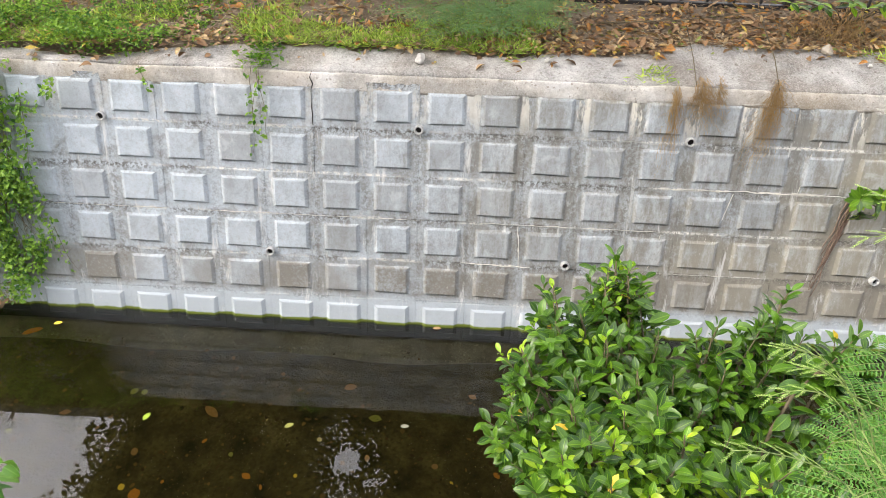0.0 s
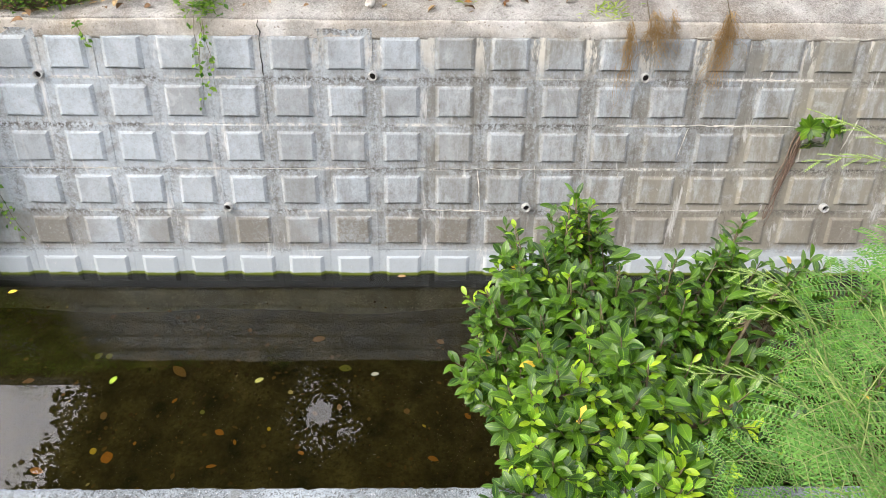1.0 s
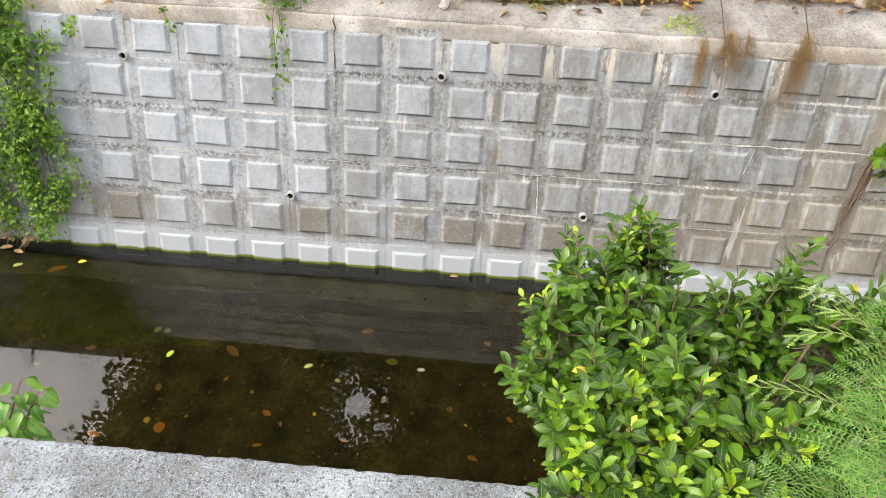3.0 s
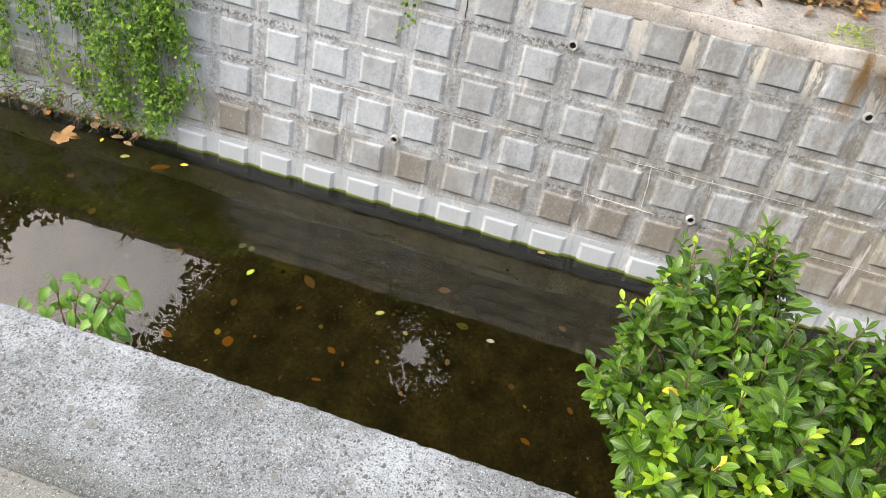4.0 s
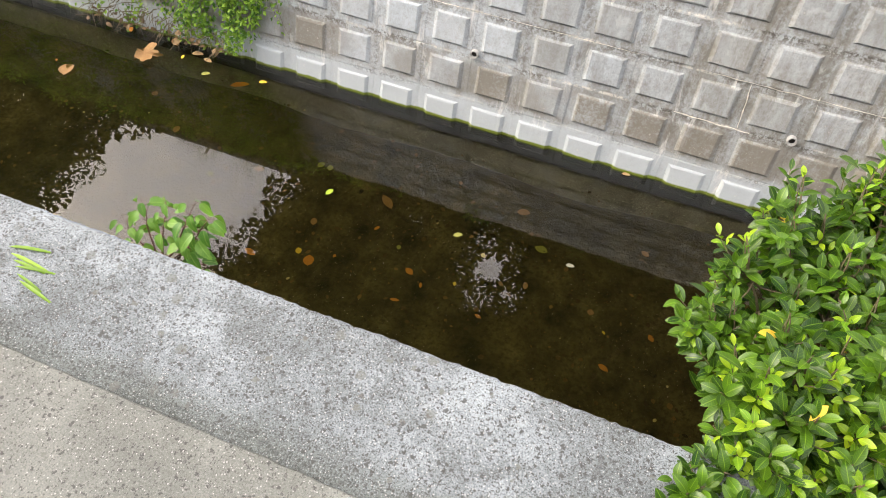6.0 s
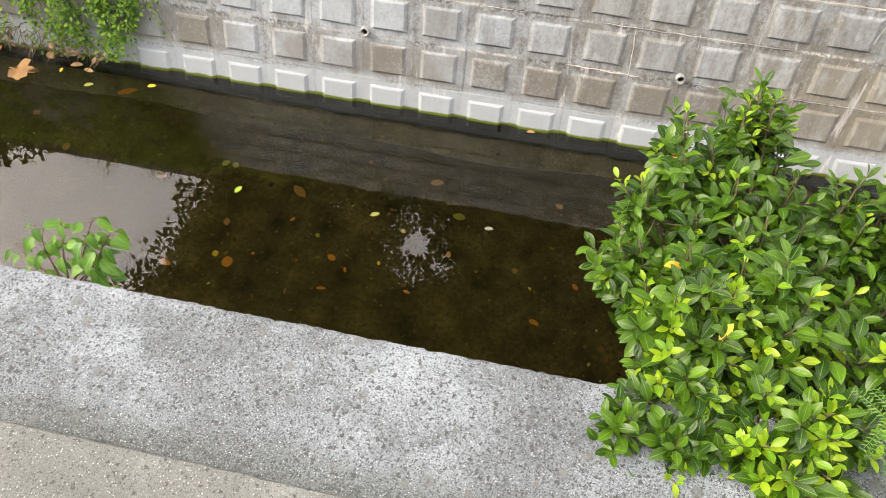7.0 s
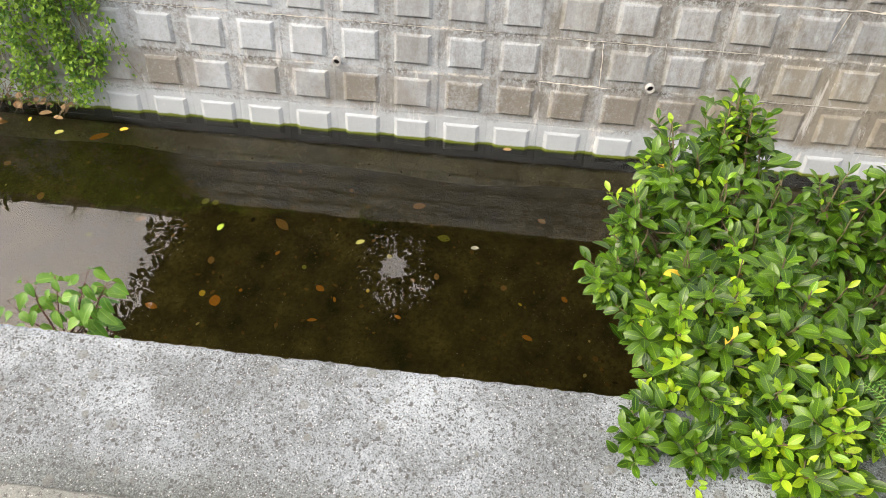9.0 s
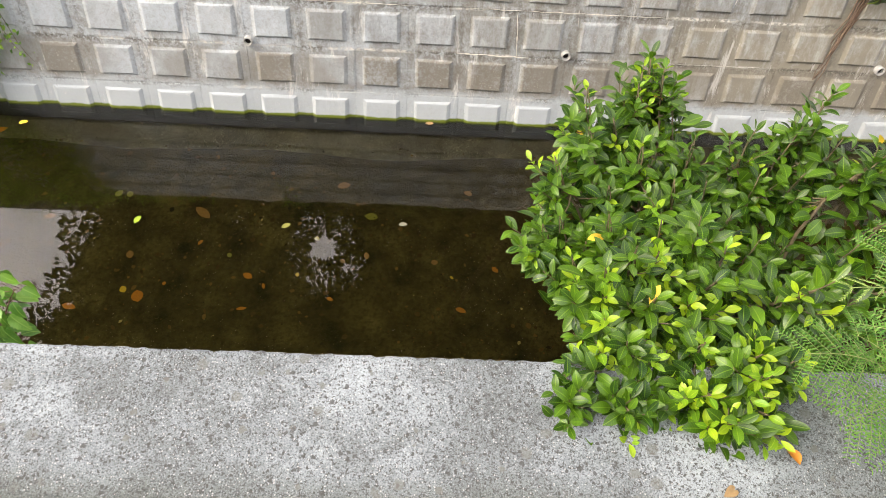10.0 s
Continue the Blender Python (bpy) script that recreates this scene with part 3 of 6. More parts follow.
# near side: ledge, its wall into the water, the pavement behind
lv, lf = [], []
NX = 1300
for i in range(NX + 1):
    x = LEFT + (RIGHT - LEFT) * i / NX
    chip = 0.003 * noise.noise(Vector((x * 9, 0, 2))) + 0.003 * noise.noise(Vector((x * 31, 0, 5))) + 0.004 * noise.noise(Vector((x * 83, 0, 6)))
    chip -= 0.010 * max(0.0, noise.noise(Vector((x * 47, 2, 1))) - 0.3)
    chip -= 0.012 * max(0.0, noise.noise(Vector((x * 5.5, 9, 5))) - 0.45)
    e = LEDGE_EDGE + chip
    for y, z in ((e - 0.004, -0.5), (e - 0.004, LEDGE_TOP - 0.012), (e - 0.001, LEDGE_TOP - 0.004), (e - 0.008, LEDGE_TOP), (e - 0.10, LEDGE_TOP + 0.001), (e - 0.25, LEDGE_TOP + 0.001), (LEDGE_BACK - 0.01, LEDGE_TOP - 0.004), (LEDGE_BACK - 0.06, LEDGE_TOP - 0.02)):
        lv.append((x, y, z + (0.002 * noise.noise(Vector((x * 3, y * 3, 0))) if z > 1 else 0)))
for i in range(NX):
    for j in range(7):
        a = i * 8 + j
        lf.append((a, a + 8, a + 9, a + 1))
tagged(new("ledge", mesh_of("ledge", lv, lf, M_LEDGE)), "weathered grey concrete ledge speckled with grit along the canal", "ledge", kind="structure")
pv, pf = [], []
for i in range(NX + 1):
    x = LEFT + (RIGHT - LEFT) * i / NX
    chip = 0.005 * noise.noise(Vector((x * 4, 3, 2))) + 0.003 * noise.noise(Vector((x * 21, 0, 8)))
    e = LEDGE_BACK + chip
    for y, z in ((e, LEDGE_TOP - 0.04), (e, LEDGE_TOP + 0.012), (e - 0.005, LEDGE_TOP + 0.021), (e - 0.02, LEDGE_TOP + 0.025), (-6.98, LEDGE_TOP + 0.03), (-7.05, 1.4)):
        pv.append((x, y, z))
for i in range(NX):
    for j in range(5):
        a = i * 6 + j
        pf.append((a, a + 6, a + 7, a + 1))
tagged(new("pavement", mesh_of("pavement", pv, pf, M_PAVE)), "beige grey pavement of exposed aggregate behind the ledge", "pavement", kind="structure")


# ---- plants: materials ----
M_FICUS = ribbed_leaf("mature_leaf", (0.008, 0.044, 0.004), (0.100, 0.222, 0.010), (0.21, 0.36, 0.03), 0.46, 0.34)
M_FICUS_ONE = ribbed_leaf("mature_leaf_single", (0.009, 0.048, 0.004), (0.110, 0.236, 0.010), (0.23, 0.39, 0.03), 0.46, 0.34, per_island=False)
M_YOUNG = ribbed_leaf("young_leaf", (0.12, 0.30, 0.010), (0.40, 0.55, 0.020), (0.45, 0.60, 0.06), 0.5, 0.34, 0.34, False)
M_YOUNG_MASS = ribbed_leaf("young_leaf_mass", (0.12, 0.30, 0.010), (0.38, 0.54, 0.020), (0.45, 0.60, 0.06), 0.5, 0.34, 0.34)
M_YELLOW = plain("yellow_leaf", (0.62, 0.40, 0.03), (0.70, 0.55, 0.06), 0.5, 40)
M_VINE = leaf_stuff("vine_leaf", (0.030, 0.105, 0.014), (0.31, 0.49, 0.065), None, 0.35, 0.5, 0.3)
M_FERN = leaf_stuff("feather_leaf", (0.07, 0.19, 0.035), (0.17, 0.34, 0.075), None, 0.25, 0.55, 0.32)
M_FERN_NEW = leaf_stuff("young_feather_leaf", (0.28, 0.46, 0.10), (0.46, 0.62, 0.20), None, 0.25, 0.55, 0.35)
M_GRASS = leaf_stuff("grass_blade", (0.17, 0.30, 0.04), (0.60, 0.68, 0.20), None, 0.25, 0.55, 0.40)
M_LITTER = litter_stuff("dry_leaf_litter")
M_CROWN = leaf_stuff("tree_leaf", (0.020, 0.045, 0.012), (0.05, 0.095, 0.025), None, 0.3, 0.5, 0.12)
M_BARK = plain("grey_brown_bark", (0.11, 0.085, 0.06), (0.20, 0.16, 0.12), 0.9, 25)
M_TWIG = plain("brown_twig", (0.085, 0.07, 0.04), (0.16, 0.13, 0.075), 0.8, 60)
M_STEM = plain("green_stem", (0.16, 0.22, 0.06), (0.26, 0.34, 0.10), 0.6, 50)
M_ROOT = plain("dry_root", (0.26, 0.165, 0.065), (0.46, 0.32, 0.15), 0.9, 70)
M_SINK = {
    "orange": plain("orange_leaf", (0.42, 0.15, 0.02), (0.55, 0.24, 0.03), 0.6, 50),
    "brown": plain("brown_leaf", (0.24, 0.13, 0.05), (0.34, 0.20, 0.085), 0.7, 50),
    "green": plain("green_leaf", (0.25, 0.38, 0.03), (0.38, 0.50, 0.05), 0.5, 50),
    "yellow": M_YELLOW,
    "white": plain("pale_leaf", (0.17, 0.17, 0.12), (0.30, 0.30, 0.22), 0.6, 50),
    "olive": plain("olive_leaf", (0.20, 0.21, 0.04), (0.30, 0.30, 0.07), 0.6, 50),
    "tan": plain("tan_leaf", (0.27, 0.175, 0.08), (0.38, 0.26, 0.13), 0.75, 50),
}


# ---- plants: forms ----
def blade(length, width, fold=0.15, droop=0.15, steps=5, tip=0.5, wave=0.0, teeth=0.0):
    """A leaf along +y with a folded midrib: vertices and faces. tip: where it is widest."""
    verts, faces = [], []
    for i in range(steps + 1):
        u = i / steps
        w = width * 0.5 * max(0.0, math.sin(math.pi * (u ** (math.log(0.5) / math.log(tip))))) ** 0.75
        w *= 1 + (teeth if i % 2 else -teeth)
        y, z = length * u * (1 - 0.3 * droop * u), -droop * length * u * u
        lift = fold * w
        ripple = wave * math.sin(9 * u) * width
        if i in (0, steps):
            verts.append((0, y, z))
        else:
            verts += [(-w, y, z + lift + ripple), (0, y, z), (w, y, z + lift - ripple)]
    last = len(verts) - 1
    faces += [(0, 2, 1), (0, 3, 2)]
    for i in range(steps - 2):
        a = 1 + 3 * i
        faces += [(a, a + 1, a + 4, a + 3), (a + 1, a + 2, a + 5, a + 4)]
    a = 1 + 3 * (steps - 2)
    faces += [(a, a + 1, last), (a + 1, a + 2, last)]
    return verts, faces


def aim(at, way, up=Vector((0, 0, 1)), scale=1.0, roll=0.0):
    """A pose at a place whose +y points along way and whose +z is nearest to up."""
    y = way.normalized()
    x = y.cross(up)
    x = x.normalized() if x.length > 1e-4 else y.orthogonal().normalized()
    z = x.cross(y)
    m = Matrix((x, y, z)).transposed().to_4x4()
    return Matrix.Translation(at) @ m @ pose(0, 0, 0, 0, roll, 0) @ Matrix.Scale(scale, 4)


def unit(r):
    return Vector((r.gauss(0, 1), r.gauss(0, 1), r.gauss(0, 1))).normalized()


def curve_points(a, b, sag, steps, r, wander=0.0):
    out = []
    for i in range(steps + 1):
        u = i / steps
        p = a.lerp(b, u) + Vector((0, 0, sag * 4 * u * (1 - u)))
        if 0 < i < steps:
            p += unit(r) * wander
        out.append(p)
    return out


def fast_leaves(name, spots, ways, ups, lengths, widths, material):
    """One mesh of many rhombic, creased leaves from arrays."""
    ways = ways / np.linalg.norm(ways, axis=1)[:, None]
    side = np.cross(ways, ups)
    side /= np.maximum(np.linalg.norm(side, axis=1), 1e-6)[:, None]
    top = np.cross(side, ways)
    l, w = lengths[:, None], widths[:, None]
    base, end = spots, spots + ways * l - top * l * 0.12
    mid = spots + ways * l * 0.5
    p1, p2 = mid + side * w * 0.5 + top * w * 0.12, mid - side * w * 0.5 + top * w * 0.12
    verts = np.stack([base, p1, end, p2], 1).reshape(-1, 3)
    n = len(spots)
    idx = np.arange(n)[:, None] * 4
    faces = np.concatenate([idx + [0, 1, 2], idx + [0, 2, 3]], 1).reshape(-1, 3)
    me = bpy.data.meshes.new(name)
    me.from_pydata(verts.tolist(), [], faces.tolist())
    me.materials.append(material)
    me.update()
    return me


# ---- weep pipes in the wall ----
M_PVC = plain("weathered_pvc", (0.34, 0.35, 0.35), (0.50, 0.50, 0.48), 0.6, 60)
# near-black colour that stands for the shade inside the pipes
M_HOLE = plain("pipe_hole_shade", (0.012, 0.011, 0.010), (0.03, 0.026, 0.022), 0.9, 40)


def weep_pipe(x, s):
    sides, verts, faces = 20, [], []
    for rad, y in ((0.0255, 0.12), (0.0255, -0.009), (0.0245, -0.0105), (0.0185, -0.010), (0.0172, -0.006), (0.0172, 0.10)):
        for k in range(sides):
            c = 2 * math.pi * k / sides
            verts.append((rad * math.cos(c), y, rad * math.sin(c)))
    for i in range(5):
        for k in range(sides):
            a, b = i * sides + k, i * sides + (k + 1) % sides
            faces.append((a, b, b + sides, a + sides))
    ob = new("weep_pipe", mesh_of("weep_pipe", verts, faces, M_PVC, True))
    tagged(ob, "short grey plastic weep pipe set in the wall joint", "pipe", "weep pipes in the wall")
    # dark disc near the mouth, painted as the shaded hole
    plug = bmesh.new()
    bmesh.ops.create_circle(plug, cap_ends=True, segments=16, radius=0.0171, matrix=pose(0, 0.012, 0, 90, 0, 0))
    part("silt_plug", plug, M_HOLE, ob, "dark disc for the shaded pipe inside")
    ob.matrix_world = Matrix.Translation(on_wall(x, s, 0.004)) @ pose(0, 0, 0, -math.degrees(LEAN_BACK) + 3, 0, r_wall.uniform(-8, 8))


for x, s in ((-2.062, 1.233), (-0.244, 1.232), (1.260, 1.231), (-1.129, 0.453), (0.646, 0.455), (2.446, 0.457), (-3.86, 1.232)):
    weep_pipe(x, s)


# ---- the glossy-leaved fig bush that leans out over the water ----
def fig_bush():
    r = random.Random(21)
    root = Vector((0.92, -2.22, 0.62))
    base = tagged(new("fig_bush"), "dense fig bush with glossy green and yellow-green leaves over the ledge", "bush")
    base.location = root
    # leading shoots of each limb, as the bush stands
    limbs = {
        "top": ((0.573, -1.24, 1.64), (0.61, -1.29, 1.63), (0.545, -1.29, 1.63), (0.60, -1.25, 1.57), (0.53, -1.34, 1.60), (0.65, -1.34, 1.56), (0.345, -1.44, 1.67), (0.355, -1.53, 1.60), (0.44, -1.47, 1.58)),
        "crest": ((0.67, -1.545, 1.60), (0.50, -1.60, 1.62), (0.58, -1.71, 1.60), (0.72, -1.63, 1.52), (0.41, -1.70, 1.54), (0.375, -1.853, 1.61), (0.53, -1.84, 1.58)),
        "canal_side": ((0.245, -1.65, 1.60), (0.215, -1.70, 1.45), (0.225, -1.79, 1.46), (0.27, -1.78, 1.49), (0.30, -1.90, 1.46), (0.34, -1.86, 1.48)),
        "middle": ((0.394, -2.04, 1.73), (0.330, -2.06, 1.66), (0.465, -2.02, 1.68), (0.445, -2.14, 1.66), (0.330, -2.17, 1.60), (0.365, -2.25, 1.64), (0.320, -2.26, 1.57), (0.435, -2.28, 1.61), (0.495, -2.22, 1.54)),
        "bright": ((0.586, -1.912, 1.69), (0.65, -1.98, 1.66), (0.607, -2.08, 1.65), (0.70, -2.05, 1.58), (0.54, -2.04, 1.60), (0.547, -2.25, 1.65), (0.85, -2.12, 1.73)),
        "ledge_low": ((0.225, -2.385, 1.60), (0.25, -2.36, 1.60), (0.35, -2.415, 1.63), (0.40, -2.385, 1.60), (0.455, -2.39, 1.58), (0.29, -2.31, 1.60), (0.40, -2.32, 1.58), (0.49, -2.34, 1.57), (0.34, -2.35, 1.57)),
        "ledge_high": ((0.575, -2.45, 1.67), (0.53, -2.385, 1.66), (0.63, -2.36, 1.71), (0.66, -2.29, 1.68), (0.74, -2.295, 1.66), (0.66, -2.42, 1.64)),
        "far_spire": ((1.07, -1.44, 1.70), (1.00, -1.50, 1.61), (0.86, -1.51, 1.60), (1.12, -1.53, 1.60), (0.87, -1.63, 1.54), (1.00, -1.63, 1.55), (0.80, -1.72, 1.45)),
        "inner": ((0.87, -1.80, 1.44), (0.98, -1.78, 1.39), (0.78, -2.06, 1.46), (0.92, -2.05, 1.50), (0.80, -1.93, 1.33), (0.95, -1.92, 1.39), (0.70, -1.80, 1.29)),
        "bank_side": ((1.18, -1.66, 1.74), (1.28, -1.60, 1.66), (1.30, -1.76, 1.60), (1.45, -1.65, 1.68), (1.50, -1.86, 1.60), (1.15, -1.82, 1.47), (1.10, -2.00, 1.44), (1.35, -1.95, 1.54), (1.65, -1.76, 1.60), (1.75, -1.95, 1.50), (1.20, -2.15, 1.38), (1.00, -2.20, 1.38)),
    }
    heart = Vector((0.72, -1.88, 1.45))
    leaders, tips = [], []
    for name, shoots in limbs.items():
        for p in shoots:
            p = Vector(p)
            out = p - heart
            out.z = 0
            lead = (out * 0.55 + Vector((0, 0, 1.0)) + unit(r) * 0.15).normalized()
            leaders.append((p, lead, name))
            tips.append((p, lead, name))
            low = 0.5 if name.startswith("ledge") else 1.0
            wanted = r.randint(5, 6) if low < 1 else r.randint(5, 6)
            tries = 0
            while wanted > 0 and tries < 40:
                tries += 1
                ang = r.uniform(0, 6.3)
                wide = r.uniform(0.045, 0.078) * (0.75 if low < 1 else 1.0)
                q = p + Vector((math.cos(ang) * wide, math.sin(ang) * wide, -r.uniform(0.035, 0.15) * low))
                if any((q - o).length < (0.034 if low < 1 else 0.040) for o, _, _ in tips):
                    continue
                away = Vector((math.cos(ang), math.sin(ang), 0))
                if away.dot(out) > 0.02 and r.random() < 0.7:
                    continue
                tips.append((q, (lead + away * 0.55 + unit(r) * 0.2).normalized(), name))
                wanted -= 1
    # wood
    forks = []
    wood = Pile()
    crotch = root + Vector((-0.08, 0.20, 0.38))
    wood.add(*tube(curve_points(root + Vector((0, -0.05, -0.1)), crotch, 0.03, 5, r, 0.01), [0.038, 0.036, 0.033, 0.031, 0.029, 0.027], 8))
    for p, lead, name in leaders:
        knee = p - lead * 0.20 + (heart - p) * 0.12
        wood.add(*tube(curve_points(crotch, knee, -0.05, 6, r, 0.012), [0.013, 0.011, 0.0095, 0.008, 0.007, 0.006, 0.005], 6))
        wood.add(*tube(curve_points(knee, p, -0.01, 5, r, 0.005), [0.0044, 0.0038, 0.0032, 0.0027, 0.0022, 0.0014], 6))
        forks += [knee, knee.lerp(p, 0.4)]
    for p, d, name in tips:
        near = min(forks, key=lambda q: (q - p).length)
        wood.add(*tube(curve_points(near, p - d * 0.07, -0.01, 4, r, 0.006) + [p], [0.0032, 0.0028, 0.0024, 0.002, 0.0016, 0.0011], 5))
    wood.verts = [tuple(Vector(v) - root) for v in wood.verts]
    tagged(part("twig_work", wood.mesh("twig_work", M_TWIG), None, base, "thin brown branching twigs"), kind="stuff")
    # leaves
    shapes = [blade(1.0, 0.37 + 0.03 * k, 0.34, 0.02 + 0.13 * k, 8, 0.55) for k in range(4)]
    single = [leaf_mesh("leaf", v, f, M_FICUS_ONE, True) for v, f in shapes]
    fresh = [leaf_mesh("leaf", v, f, M_YOUNG, True) for v, f in shapes]
    gold = leaf_mesh("leaf", *shapes[1], M_YELLOW, True)
    rest = Pile(True)
    leaves = []
    share = {"bright": 0.55, "middle": 0.6, "ledge_high": 0.65, "ledge_low": 0.25, "top": 0.45, "far_spire": 0.1}
    for p, d, name in tips:
        spin = r.uniform(0, 6.3)
        number = r.randint(11, 15)
        young = r.random() < share.get(name, 0.2)
        from_here = 0.45 if name in ("bright", "middle", "ledge_high") else 0.62
        size = r.uniform(0.9, 1.15) * {"bright": 1.18, "middle": 1.05, "inner": 1.1, "bank_side": 1.1}.get(name, 1.0)
        for k in range(number):
            u = k / number
            spin += 2.4 + r.uniform(-0.25, 0.25)
            side = d.orthogonal().normalized()
            out = Matrix.Rotation(spin, 3, d) @ side
            open_up = 0.50 + 0.85 * (1 - u) + r.uniform(-0.2, 0.2)
            way = (d * math.cos(open_up) + out * math.sin(open_up)).normalized()
            at = p - d * (0.125 * (1 - u)) + way * 0.006
            length = (0.066 - 0.020 * u) * size * r.uniform(0.85, 1.12)
            kind = "young" if (young and u > from_here) or (r.random() < 0.03) else "old"
            if r.random() < 0.0012:
                kind = "gold"
            if kind == "young":
                length *= 0.72
            leaves.append((aim(at - root, way, (d + Vector((0, 0, 0.6))).normalized(), length, r.uniform(-20, 20)), kind, at, r.randrange(4)))
    # inner, older leaves under each leading shoot, and the shaded ones in the heart
    for p, lead, name in leaders:
        deep = 0.10 if name.startswith("ledge") else 0.26
        for k in range(12 if deep < 0.2 else 17):
            d = unit(r)
            d.z *= 0.3
            at = p - lead * r.uniform(0.06, deep) + d * r.uniform(0.02, 0.075) + (heart - p) * r.uniform(0.0, 0.22)
            way = (d + unit(r) * 0.5 + Vector((0, 0, 0.1))).normalized()
            rest.add(*shapes[r.randrange(4)], aim(at - root, way, (Vector((0, 0, 1)) + unit(r) * 0.4).normalized(), r.uniform(0.06, 0.085)))
    for k in range(900):
        d = unit(r) * r.uniform(0.3, 1.0)
        at = Vector((0.95 + 0.52 * d.x, -1.84 + 0.42 * d.y, 1.06 + 0.20 * d.z))
        rest.add(*shapes[r.randrange(4)], aim(at - root, (d + unit(r) * 0.8).normalized(), (Vector((0, 0, 1)) + unit(r) * 0.5).normalized(), r.uniform(0.055, 0.075)))
    order = sorted(range(len(leaves)), key=lambda i: -leaves[i][2].z + 0.25 * abs(leaves[i][2].y + 2.2) + 0.25 * abs(leaves[i][2].x - 0.5))
    chosen = set(order[:300]) | {i for i, leaf in enumerate(leaves) if leaf[1] == "gold"}
    young_pile = Pile(True)
    for i, (m, kind, at, shape) in enumerate(leaves):
        if i in chosen:
            me = gold if kind == "gold" else (fresh if kind == "young" else single)[shape]
            ob = part("leaf", me, None, base)
            ob.matrix_basis = m
        else:
            (young_pile if kind == "young" else rest).add(*shapes[shape], m)
    tagged(part("foliage", rest.mesh("foliage", M_FICUS), None, base), kind="stuff")
    tagged(part("young_foliage", young_pile.mesh("young_foliage", M_YOUNG_MASS), None, base, "bright yellow-green new leaves"), kind="stuff")


fig_bush()


# ---- feathery shrub beside the camera ----
def feather_frond(green, stems, a, b, sag, r, pairs=8, span=0.08, leaflet=0.0085, closed=0.0):
    """A doubly divided leaf from a to b: pinnae in pairs, each with rows of leaflets."""
    pts = curve_points(a, b, sag, 8, r, 0.0)
    stems.add(*tube(pts, [0.0014 - 0.0001 * i for i in range(9)], 5))
    half = 0.15 if closed < 0.5 else 0.09
    leaf_v = [(0, 0, 0), (half, 0.4, 0.02), (0, 1, -0.08), (-half, 0.4, 0.02)]
    leaf_f = [(0, 1, 2), (0, 2, 3)]
    for k in range(pairs):
        u = 0.22 + 0.75 * k / (pairs - 1)
        i = min(int(u * 8), 7)
        at = pts[i].lerp(pts[i + 1], u * 8 - i)
        way = (pts[i + 1] - pts[i]).normalized()
        flat = Vector((0, 0, 1)) - way * way.z
        flat = flat.normalized() if flat.length > 0.05 else way.orthogonal().normalized()
        side = way.cross(flat)
        for s in (-1, 1):
            lean = 0.9 - 0.5 * closed
            out = (side * s * lean + way * (0.55 + closed) + Vector((0, 0, r.uniform(-0.22, 0.05)))).normalized()
            length = span * (1.0 - 0.55 * abs(u - 0.5) ** 1.2) * r.uniform(0.85, 1.1)
            end = at + out * length + Vector((0, 0, -0.12 * length))
            stems.add(*tube([at, at.lerp(end, 0.5) + Vector((0, 0, 0.05 * length)), end], [0.0007, 0.0006, 0.0004], 4))
            number = max(6, int(length / (leaflet * 0.56)))
            across = out.cross(flat).normalized()
            for q in range(number):
                v = (q + 0.6) / number
                spot = at.lerp(end, v) + Vector((0, 0, 0.05 * length * 4 * v * (1 - v)))
                for t in (-1, 1):
                    way2 = (across * t * (1 - 0.6 * closed) + out * (0.45 + closed) + Vector((0, 0, r.uniform(-0.1, 0.1)))).normalized()
                    green.add(leaf_v, leaf_f, aim(spot, way2, flat, leaflet * r.uniform(0.85, 1.1) * (1 - 0.45 * abs(v - 0.45))))


